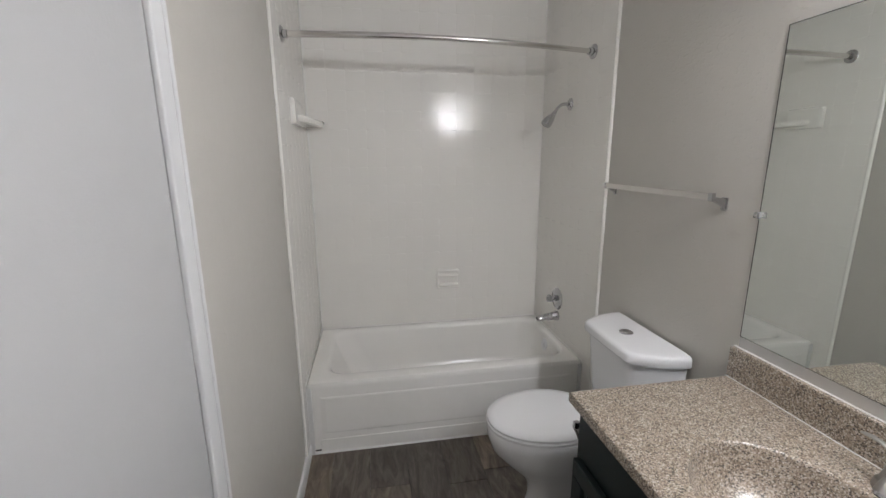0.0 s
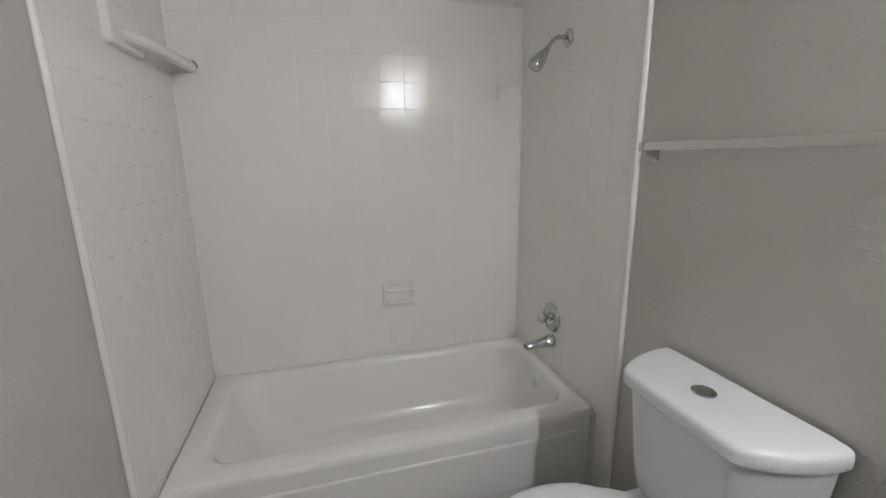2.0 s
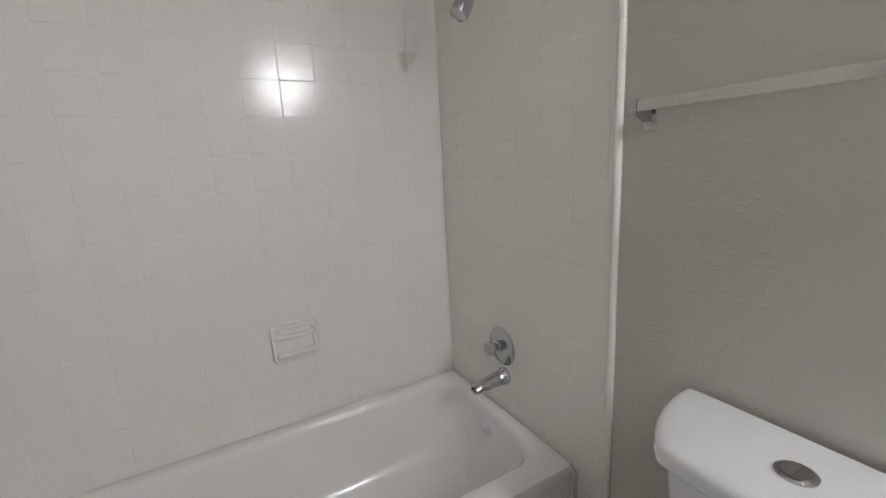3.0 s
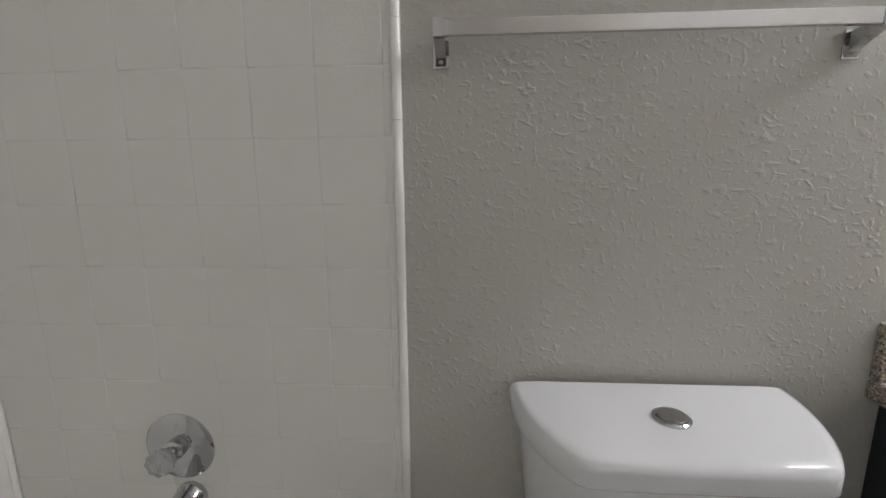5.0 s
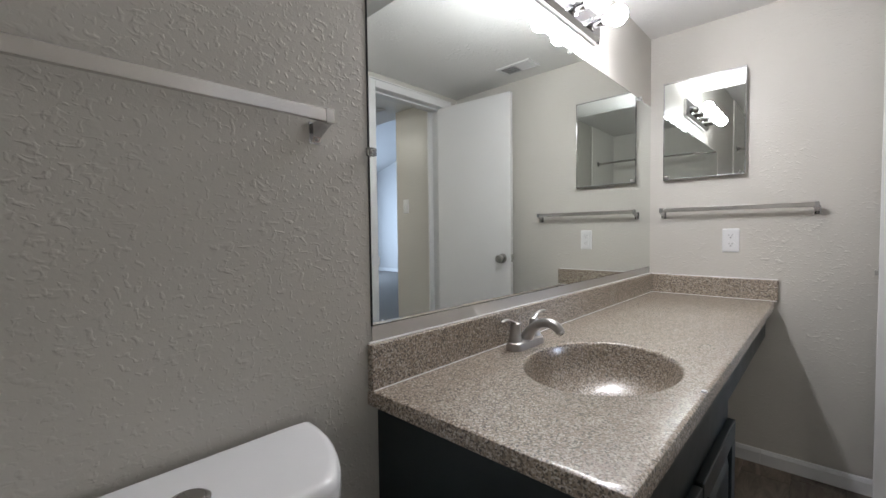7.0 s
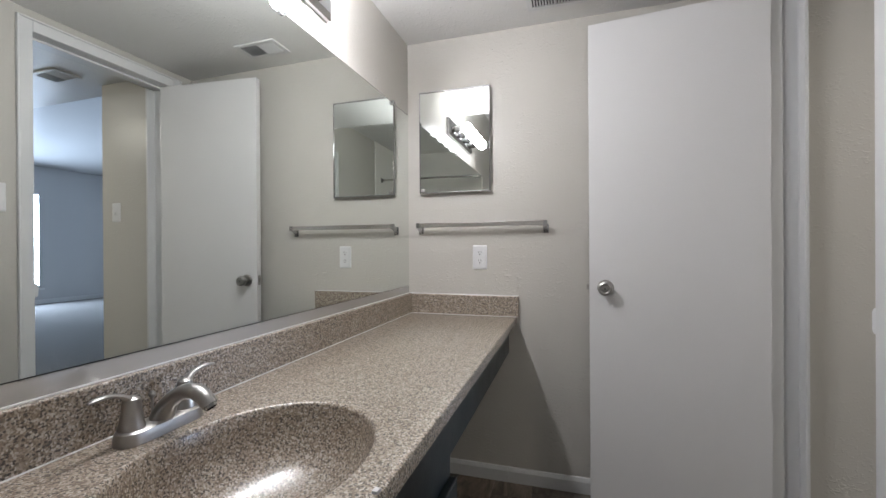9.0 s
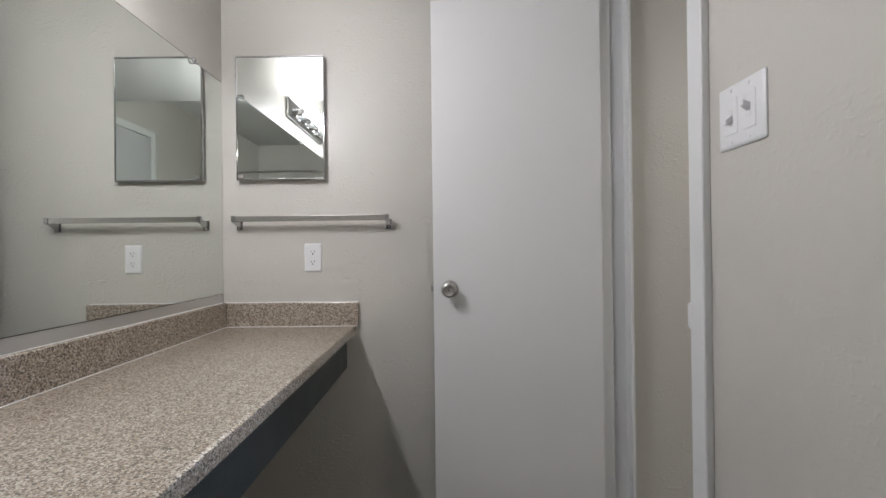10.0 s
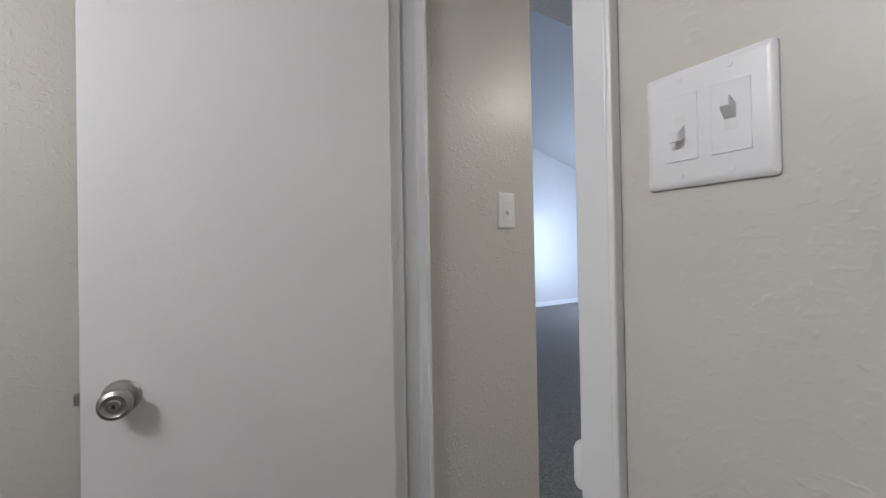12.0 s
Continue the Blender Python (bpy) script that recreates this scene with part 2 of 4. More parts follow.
SKYP = SKYP.m

# ---- the setting ----
solid("floor", boxes([(-WT, W + 0.1, -0.12, B + 0.1, -0.12, -0.006)]), SUBFLOOR, "dark subfloor under the vinyl planks", "floor")
solid("ceiling", boxes([(-2.7, -WT, 0.0, 2.1, C, C + 0.12), (-WT, W, -0.12, STEP, C, C + 0.3)]), CEIL, "white textured plaster ceiling, lowered over the vanity", "ceiling")
solid("ceiling_bath", boxes([(-WT, W + 0.1, STEP, B + 0.1, HIGH, HIGH + 0.12)]), CEIL, "higher white plaster ceiling over the bath", "ceiling")
solid("trim_ceiling", boxes([(0.0, W, STEP, STEP + 0.006, C - 0.002, C + 0.055)], 0.001), TRIM, "thin white trim along the lowered ceiling edge", "trim")
solid("wall_east", boxes([(W, W + 0.12, -0.12, B + 0.12, -0.1, HIGH)]), WALL, "beige trowelled plaster wall behind the mirror and toilet", "wall")
solid("wall_south", boxes([(0, W, -0.12, 0, -0.1, C), (-WT, 0, -0.12, 0, -0.1, C)]), WALL, "beige trowelled plaster wall with the medicine cabinet", "wall")
solid("wall_north", boxes([(-WT, W, B, B + 0.12, -0.1, HIGH)]), WALL, "wall behind the white shower tiles", "wall")
solid("wall_west", boxes([(-WT, 0, 0, DOOR0, -0.1, C), (-WT, 0, DOOR0, DOOR1, DOORH, C), (-WT, 0, DOOR1, STEP, -0.1, C), (-WT, 0, STEP, CL0, -0.1, HIGH),
                          (-WT, 0, CL0, CL1, CLH, HIGH), (-WT, 0, CL1, B, -0.1, HIGH)]), WALLSOFT, "beige plaster wall with the doorway and light switches", "wall")
# the hall and the living room past the doorway
solid("wall_hall", boxes([(-0.60, -WT, 0.0, 0.128, -0.1, C)]), WALL, "short beige hall wall with a single switch", "wall")
solid("wall_hall_end", boxes([(-2.8, -2.7, 0.0, 2.1, -0.1, C)]), WALL, "plain beige wall closing the hall", "wall")
solid("wall_hall_north", boxes([(-2.7, -WT, 2.0, 2.1, -0.1, C)]), WALL, "plain beige wall along the hall", "wall")
solid("carpet", boxes([(-8.4, -WT, -5.3, 2.1, -0.1, 0.004)]), CARPET, "grey cut-pile carpet in hall and living room", "carpet")
far_wall = solid("wall_living_far", boxes([(-8.4, -8.3, -5.3, -4.95, -0.1, 2.85), (-8.4, -8.3, -4.95 + 1.35, -2.35 + 0.0, -0.1, 0.34), (-8.4, -8.3, -4.95, -3.6, -0.1, 2.85),
                                           (-8.4, -8.3, -3.6, -2.35, 2.3, 2.85), (-8.4, -8.3, -2.35, 0.1, -0.1, 2.85)]), FARWALL, "pale grey living room wall with the window", "wall")
solid("wall_living_side", boxes([(-8.3, -0.6, -5.3, -5.2, -0.1, 4.9)]), FARWALL, "pale grey wall of the living room", "wall")
solid("wall_living_back", boxes([(-0.6, -0.5, -5.3, -0.12, -0.1, 4.9)]), FARWALL, "plain wall backing on to the bathroom", "wall")
solid("wall_living_header", boxes([(-8.4, -0.5, 0.0, 0.1, C + 0.122, 4.9), (-8.3, -2.8, 0.0, 0.1, -0.1, C)]), FARWALL, "pale wall above the low hall ceiling", "wall")
solid("ceiling_living", loft([[(-8.4, -5.3, 2.83), (-8.4, 0.1, 2.83), (-8.4, 0.1, 2.95), (-8.4, -5.3, 2.95)],
                              [(-0.5, -5.3, 4.85), (-0.5, 0.1, 4.85), (-0.5, 0.1, 4.97), (-0.5, -5.3, 4.97)]]), FARWALL, "sloping white living room ceiling", "ceiling")
bb = solid("baseboard_living", boxes([(-8.3, -8.285, -5.2, 0.0, 0.004, 0.10), (-8.285, -0.62, -5.2, -5.185, 0.004, 0.10)]), TRIM, "white painted baseboard in the living room", "baseboard")

# living room window with a blind
win = tagged(part("window_1", boxes([(-8.36, -8.29, -3.60, -3.56, 0.34, 2.30), (-8.36, -8.29, -2.39, -2.35, 0.34, 2.30), (-8.36, -8.29, -3.56, -2.39, 2.26, 2.30),
                                     (-8.36, -8.29, -3.56, -2.39, 0.34, 0.38), (-8.36, -8.32, -3.56, -2.39, 1.30, 1.34)]), TRIM), "white framed living room window with a lowered blind", "window", "", "structure")
part("window_sill", box(-8.30, -8.21, -3.66, -2.29, 0.305, 0.338, 0.006), TRIM, win)
part("pane", boxes([(-8.352, -8.348, -3.57, -2.38, 0.36, 2.28)]), SKYP, win, "pane bright with daylight")
blind = thing("window_blind", (-8.27, -3.08, 2.24), "white slatted window blind, lowered", "blind")
part("head_rail", box(-8.30, -8.25, -3.54, -2.41, 2.21, 2.25, 0.004), BLIND, blind)
slat_bm = loft([[(-8.295, -3.53, 0.008), (-8.255, -3.53, -0.008), (-8.255, -3.53, -0.0095), (-8.295, -3.53, 0.0065)],
                [(-8.295, -2.42, 0.008), (-8.255, -2.42, -0.008), (-8.255, -2.42, -0.0095), (-8.295, -2.42, 0.0065)]])
first = part("slat", slat_bm, BLIND, blind)
first.location.z = 2.19
for i in range(1, 46):
    s = first.copy()
    scene.collection.objects.link(s)
    s.location.z = 2.19 - i * 0.040
lamp = bpy.data.lights.new("daylight", "AREA")
lamp.shape, lamp.size, lamp.size_y, lamp.energy, lamp.color = "RECTANGLE", 1.15, 1.85, DAYLIGHT_WATTS, (0.60, 0.74, 1.0)
day = new("daylight", lamp)
day.matrix_world = look((-8.20, -2.98, 1.32), (0.0, -2.98, 1.32))

# door frame and bathroom door
frame_1 = tagged(part("door_frame", boxes([(-WT - 0.002, 0.002, DOOR0, DOOR0 + 0.016, 0.0, DOORH), (-WT - 0.002, 0.002, DOOR1 - 0.016, DOOR1, 0.0, DOORH),
                                           (-WT - 0.002, 0.002, DOOR0 + 0.016, DOOR1 - 0.016, DOORH - 0.016, DOORH - 0.0006)], 0.0015), TRIM), "white painted bathroom door frame", "door frame", "", "structure")
part("door_stop", boxes([(-0.088, -0.050, DOOR0 + 0.016, DOOR0 + 0.027, 0.0, DOORH), (-0.088, -0.050, DOOR1 - 0.027, DOOR1 - 0.016, 0.0, DOORH),
                         (-0.088, -0.050, DOOR0 + 0.027, DOOR1 - 0.027, DOORH - 0.027, DOORH - 0.0164)], 0.002), TRIM, frame_1)


def casing(x, out, y0, y1, h, w=0.047):
    """Flat casing with a raised bead along its outer edge, on the wall face x."""
    t = 0.013 * out
    a, b = sorted((x, x + t))
    c, d = sorted((x, x + t * 1.35))
    bm = bmesh.new()
    for s, e in ((y0 - w, y0), (y1, y1 + w)):
        box(a, b, s, e, 0, h + w, 0.003, bm=bm)
    box(a, b, y0, y1, h, h + w, 0.003, bm=bm)
    for s, e in ((y0 - w - 0.009, y0 - w), (y1 + w, y1 + w + 0.009)):
        box(c, d, s, e, 0, h + w + 0.009, 0.003, bm=bm)
    box(c, d, y0 - w, y1 + w, h + w, h + w + 0.009, 0.003, bm=bm)
    return bm


solid("trim_door", casing(0.0, 1, DOOR0 + 0.016, DOOR1 - 0.016, DOORH - 0.016), TRIM, "white moulded casing round the bathroom doorway", "trim")
solid("trim_door_hall", casing(-WT, -1, DOOR0 + 0.064, DOOR1 - 0.016, DOORH - 0.016, 0.04), TRIM, "white casing on the hall side of the doorway", "trim")
strike = thing("strike_plate", (-0.03, DOOR1 - 0.02, 0.94), "white painted door strike plate on the frame", "strike plate")
part("plate", box(-0.048, -0.004, DOOR1 - 0.0185, DOOR1 - 0.0155, 0.905, 0.972, 0.001), TRIM, strike)
part("lip", loft([rounded(0.004, DOOR1 - 0.020, 0.006, 0.0065, 0.003, 0.911), rounded(0.004, DOOR1 - 0.021, 0.008, 0.0085, 0.004, 0.919),
                  rounded(0.004, DOOR1 - 0.021, 0.008, 0.0085, 0.004, 0.960), rounded(0.004, DOOR1 - 0.020, 0.006, 0.0065, 0.003, 0.968)]), PLAST, strike, "", True)

# the open leaf: built along its own x, then swung
leaf = tagged(part("door_1", box(-0.010, 0.620, -0.035, 0, 0.012, 2.052, 0.0018), DOORP), "flat white slab door standing open against the wall", "door", "", "structure")


def knob(bm, y, out):
    return lathe((0.556, y, 0.940), (0, out, 0), [(0.033, 0), (0.033, 0.003), (0.029, 0.008), (0.015, 0.011), (0.0125, 0.022), (0.018, 0.030), (0.0265, 0.040),
                                                 (0.0285, 0.050), (0.0265, 0.059), (0.020, 0.063), (0.018, 0.0615), (0.012, 0.0615), (0.010, 0.0645), (0.0, 0.0645)], 28, bm)


handle = part("door_knob", knob(None, 0, 1), NICKEL, leaf, "brushed nickel privacy knob", True)
part("key_slot", box(0.5535, 0.5585, 0.0640, 0.0655, 0.9365, 0.9435, 0.0008), DARK, handle)
part("back_knob", knob(None, -0.035, -1), NICKEL, leaf, "", True)
part("latch_plate", box(0.6195, 0.6220, -0.030, -0.006, 0.915, 0.968, 0.0006), NICKEL, leaf)
part("latch_bolt", extrude([(-0.025, 0.931), (-0.010, 0.931), (-0.010, 0.951), (-0.025, 0.951)], "x", 0.6215, 0.6315), NICKEL, leaf)
hinge = part("hinge", lathe((-0.004, -0.036, 0.16), (0, 0, 1), [(0.006, 0), (0.006, 0.09)], 12), TRIM, leaf)
for z in (0.86, 1.66):
    h = hinge.copy()
    scene.collection.objects.link(h)
    h.location.z = z
leaf.matrix_world = pose(-0.030, 0.173, 0, 0, 0, -6.1)

# closet door
solid("trim_closet", casing(0.0, 1, CL0, CL1, CLH, 0.046), TRIM, "white moulded casing round the closet door", "trim")
closet = solid("door_2", box(-0.035, 0.003, CL0 + 0.003, CL1 - 0.003, 0.010, CLH - 0.003, 0.0015), CLOSETDIM, "flat white closet door, closed", "door")

# baseboards of the bathroom
PROF = [(0.0, 0.0), (0.013, 0.0), (0.013, 0.052), (0.009, 0.062), (0.006, 0.068), (0.0, 0.070)]
solid("baseboard", extrude([(u, v) for u, v in PROF], "x", 0.012, 0.95), TRIM, "white painted baseboard with a moulded top", "baseboard", smooth=False)
bm = extrude(PROF, "y", CL1 + 0.056, TUB - 0.002)
extrude(PROF, "y", DOOR1 + 0.057, CL0 - 0.056, bm=bm)
extrude([(W - u, v) for u, v in PROF], "y", LONG + 0.0, TUB - 0.002, bm=bm)
solid("baseboard_sides", bm, TRIM, "white painted baseboards along the side walls", "baseboard")
solid("baseboard_vanity", extrude([(u, v) for u, v in PROF], "x", 0.952, W - 0.001), TRIM, "white painted baseboard under the counter", "baseboard")
solid("baseboard_hall", extrude([(0.128 + u, v + 0.004) for u, v in PROF], "x", -0.6, -WT - 0.02), TRIM, "white painted baseboard in the hall", "baseboard")
solid("caulk_line", extrude([(TUB - 0.010, 0.0), (TUB, 0.0), (TUB, 0.012)], "x", 0.002, W - 0.002), CAULK, "white sealant bead along the bath front", "trim")

# ---- vanity ----
CX, CY, AX, AY = 1.147, 1.425, 0.176, 0.222


def counter_mesh():
    n = 96
    angles = [math.tau * k / n for k in range(n)]
    for sx in (DEEP, W):
        for sy in (0.0, LONG):
            a = math.atan2(sy - CY, sx - CX) % math.tau
            angles[min(range(n), key=lambda k: abs(angles[k] - a))] = a

    def edge(a, inset, z):
        dx, dy = math.cos(a), math.sin(a)
        x0, x1, y0, y1 = DEEP + inset, W, 0.0, LONG - inset
        t = min(((x1 if dx > 0 else x0) - CX) / dx if abs(dx) > 1e-9 else 9, ((y1 if dy > 0 else y0) - CY) / dy if abs(dy) > 1e-9 else 9)
        return (CX + dx * t, CY + dy * t, z)

    def oval(a, k, z, shift=0.0):
        dx, dy = math.cos(a), math.sin(a)
        r = 1 / math.sqrt((dx / (AX * k)) ** 2 + (dy / (AY * k)) ** 2)
        return (CX + shift + dx * r, CY + dy * r, z)

    t = COUNTER
    rings = [[edge(a, 0.006, t - 0.037) for a in angles], [edge(a, 0.0, t - 0.032) for a in angles], [edge(a, 0.0, t - 0.007) for a in angles],
             [edge(a, 0.002, t - 0.0025) for a in angles], [edge(a, 0.007, t) for a in angles], [edge(a, 0.012, t) for a in angles]]
    for k, z in ((1.03, 0.0), (1.012, -0.0005), (1.0, -0.0025), (0.988, -0.009), (0.962, -0.034), (0.915, -0.066), (0.82, -0.099), (0.64, -0.122), (0.40, -0.134), (0.14, -0.137)):
        rings.append([oval(a, k, t + z, 0.012 * (1 - k)) for a in angles])
    return loft(rings, cap0=False, cap1=True)


top = thing("vanity_countertop", (1.18, 0.96, COUNTER), "speckled tan cast stone countertop with moulded oval basin", "countertop")
part("slab", counter_mesh(), STONE, top, "", True)
part("backsplash", box(W - 0.020, W - 0.0005, 0.0, LONG, COUNTER + 0.0005, SPLASH, 0.003), STONE, top)
part("side_splash", box(0.896, W - 0.021, 0.0005, 0.019, COUNTER + 0.0005, SPLASH - 0.001, 0.003), STONE, top)
part("sealant", boxes([(W - 0.0075, W - 0.0026, 0.02, LONG - 0.002, SPLASH - 0.0006, SPLASH + 0.0030), (0.898, W - 0.008, 0.0006, 0.0045, SPLASH - 0.0016, SPLASH + 0.0022), (W - 0.0225, W - 0.0195, 0.02, LONG - 0.002, COUNTER - 0.0005, COUNTER + 0.0020), (0.90, W - 0.02, 0.0185, 0.0225, COUNTER - 0.0005, COUNTER + 0.0020)], 0.0008), CAULK, top, "thin white sealant line")
drain = part("drain", lathe((CX + 0.012, CY, COUNTER - 0.1368), (0, 0, 1), [(0.030, 0), (0.031, 0.0015), (0.028, 0.003), (0.020, 0.0015), (0.017, 0.0015), (0.015, 0.006), (0.0, 0.007)], 28), NICKEL, top, "nickel pop-up drain", True)
chip = thing("soap_fleck", (0.914, 1.466, COUNTER), "tiny white plastic scrap on the countertop edge", "scrap")
part("scrap", loft([rounded(0.916, 1.466, 0.0055, 0.007, 0.003, COUNTER + 0.0003), rounded(0.916, 1.467, 0.004, 0.005, 0.002, COUNTER + 0.0035)]), PLAST, chip)

cab = thing("vanity_cabinet", (1.18, 1.46, 0), "dark charcoal painted vanity cabinet with overlay doors", "cabinet")
K0, K1, KX = 1.050, 1.890, 0.938
part("bottom_panel", box(KX + 0.018, W - 0.013, K0 + 0.019, K1 - 0.019, 0.095, 0.113, 0.001), CAB, cab)
part("side_panel", box(KX + 0.014, W - 0.001, K1 - 0.018, K1, 0.0, COUNTER - 0.038, 0.001), CAB, cab)
part("side_panel", box(KX + 0.014, W - 0.001, K0, K0 + 0.018, 0.0, COUNTER - 0.038, 0.001), CAB, cab)
part("toe_kick", box(KX + 0.07, KX + 0.085, K0 + 0.019, K1 - 0.019, 0.0, 0.094, 0.001), CAB, cab)
part("back_panel", box(W - 0.012, W - 0.001, K0 + 0.019, K1 - 0.019, 0.114, COUNTER - 0.15, 0.001), CAB, cab)
part("face_frame", boxes([(KX - 0.004, KX + 0.014, K0, K1, 0.575, COUNTER - 0.038), (KX - 0.004, KX + 0.014, K0, K0 + 0.04, 0.095, 0.575),
                          (KX - 0.004, KX + 0.014, K1 - 0.04, K1, 0.095, 0.575), (KX - 0.004, KX + 0.014, (K0 + K1) / 2 - 0.02, (K0 + K1) / 2 + 0.02, 0.135, 0.575),
                          (KX - 0.004, KX + 0.014, K0 + 0.04, K1 - 0.04, 0.095, 0.135)], 0.001), CAB, cab)


def cab_door(y0, y1, pull):
    z0, z1, x = 0.118, 0.590, KX - 0.005
    d = part("door", boxes([(x - 0.019, x, y0, y1, z0, z0 + 0.055), (x - 0.019, x, y0, y1, z1 - 0.055, z1), (x - 0.019, x, y0, y0 + 0.055, z0 + 0.055, z1 - 0.055),
                            (x - 0.019, x, y1 - 0.055, y1, z0 + 0.055, z1 - 0.055)], 0.003), CAB, cab)
    rings = [[(x - e, a, b) for a, b in ((y0 + i, z0 + i), (y1 - i, z0 + i), (y1 - i, z1 - i), (y0 + i, z1 - i))] for i, e in ((0.053, 0.007), (0.066, 0.007), (0.092, 0.017))]
    part("raised_panel", loft(rings, cap0=False), CAB, d)
    part("pull", tube([(x - 0.019, pull, z1 - 0.045), (x - 0.046, pull, z1 - 0.050), (x - 0.052, pull, z1 - 0.075), (x - 0.046, pull, z1 - 0.125), (x - 0.019, pull, z1 - 0.130)], 0.0055, 10), CABIN, d, "black bow handle", True)


cab_door(K0 + 0.012, (K0 + K1) / 2 - 0.006, (K0 + K1) / 2 - 0.035)
cab_door((K0 + K1) / 2 + 0.006, K1 - 0.012, (K0 + K1) / 2 + 0.035)
apron = thing("counter_apron", (KX + 0.01, 0.52, COUNTER - 0.07), "dark charcoal apron board under the countertop", "apron")
part("board", box(KX, KX + 0.018, 0.040, K0 - 0.001, 0.622, COUNTER - 0.0375, 0.001), CAB, apron)
part("cleat", box(KX + 0.019, W - 0.002, 0.001, 0.019, 0.715, COUNTER - 0.0375, 0.001), CAB, apron)


def towel_bar(name, length, place, label, group):
    """Square bar on two angled brackets; local x along the bar, y out of the wall."""
    t = thing(name, (0, 0, 0), label, "towel bar", group)
    part("bar", box(-length / 2 + 0.012, length / 2 - 0.012, 0.046, 0.056, -0.011, 0.011, 0.0012), POLISH, t)
    prof = [(0.0005, -0.040), (0.004, -0.040), (0.010, -0.030), (0.046, -0.0125), (0.0575, -0.0125), (0.0575, 0.0125), (0.0445, 0.0125), (0.0445, 0.000), (0.020, -0.004), (0.004, -0.006), (0.0005, -0.006)]
    for s in (-1, 1):
        a = s * (length / 2 - 0.008)
        b = part("bracket", extrude(prof, "x", a - 0.008, a + 0.008), CHROME, t)
        part("base_plate", box(a - 0.0125, a + 0.0125, 0.0004, 0.003, -0.043, -0.002, 0.0008), CHROME, b)
        part("screw", lathe((a, 0.0062, -0.034), (0, 1, 0), [(0.004, 0), (0.004, 0.002), (0.002, 0.0028), (0, 0.0028)], 10), NICKEL, b)
    t.matrix_world = place
    return t


towel_bar("towel_bar", 0.617, pose(W, 2.327, 1.331, 0, 0, 90), "polished square towel bar above the toilet tank", "square towel bars")
towel_bar("towel_bar", 0.628, pose(1.076, 0.0, 1.222, 0, 0, 0), "polished square towel bar under the medicine cabinet", "square towel bars")
towel_bar("paper_holder", 0.20, pose(1.045, K1 + 0.0, 0.647, 0, 0, 0), "small square paper holder on the cabinet side", "square towel bars")

# mirrors
mir = thing("wall_mirror", (W, 0.95, 0.92), "large frameless wall mirror above the backsplash", "mirror")
BOW0, BOW1 = -0.0120, 0.0120         # the old glass bows off the wall in the middle


def skewed(y0, y1, z0, z1, t0, t1):
    """A bowed sheet along the wall."""
    off = lambda y, t: W - t - BOW0 * (1.9 - y) - BOW1 / 2 * (3.61 - y * y)
    ys = [y0 + (y1 - y0) * k / 48 for k in range(49)]
    return loft([[(off(y, t0), y, z0), (off(y, t1), y, z0), (off(y, t1), y, z1), (off(y, t0), y, z1)] for y in ys])


part("glass", skewed(0.003, 1.900, 0.9205, 1.786, 0.0006, 0.0024), MIRROR, mir, "", True)
part("dark_edge", skewed(0.003, 1.9035, 0.9185, 1.7885, 0.0004, 0.0016), DARK, mir, "dark desilvered edge")
part("lower_strip", skewed(0.003, 1.902, SPLASH + 0.0008, 0.9178, 0.0006, 0.0022), STRIPM, mir, "cloudy glossy strip below the glass")
for y, z in ((1.900, 1.290), (0.975, 1.786), (0.202, 1.786)):
    side = z < 1.5
    c = part("clip", box(W - 0.016, W - 0.0005, y - 0.010, y + 0.010, z - 0.009, z + 0.009, 0.003), ACRYL, mir, "clear plastic mirror clip")
    part("screw", lathe((W - 0.016, y + (0.004 if side else 0), z + (0 if side else 0.004)), (-1, 0, 0), [(0.003, 0), (0.0025, 0.0015), (0, 0.002)], 8), NICKEL, c)

med = thing("medicine_cabinet", (1.206, 0, 1.38), "mirrored medicine cabinet with a thin chrome frame", "medicine cabinet")
MX0, MX1, MZ0, MZ1 = 1.024, 1.382, 1.380, 1.886
part("case", box(MX0 + 0.006, MX1 - 0.006, 0.0005, 0.016, MZ0 + 0.006, MZ1 - 0.006), TRIM, med)
mdoor = part("mirror_door", box(MX0 + 0.004, MX1 - 0.004, 0.0165, 0.0245, MZ0 + 0.004, MZ1 - 0.004), MIRROR, med, "mirror glass door")
bm = bmesh.new()
box(MX0, MX1, 0.014, 0.027, MZ0, MZ0 + 0.007, 0.002, bm=bm)
box(MX0, MX1, 0.014, 0.027, MZ1 - 0.007, MZ1, 0.002, bm=bm)
box(MX0, MX0 + 0.006, 0.014, 0.027, MZ0 + 0.007, MZ1 - 0.007, 0.002, bm=bm)
box(MX1 - 0.006, MX1, 0.014, 0.027, MZ0 + 0.007, MZ1 - 0.007, 0.002, bm=bm)
part("frame", bm, CHROME, med)
part("finger_pull", box(MX1 - 0.030, MX1 - 0.008, 0.025, 0.031, MZ0 + 0.008, MZ0 + 0.024, 0.003), NICKEL, med)

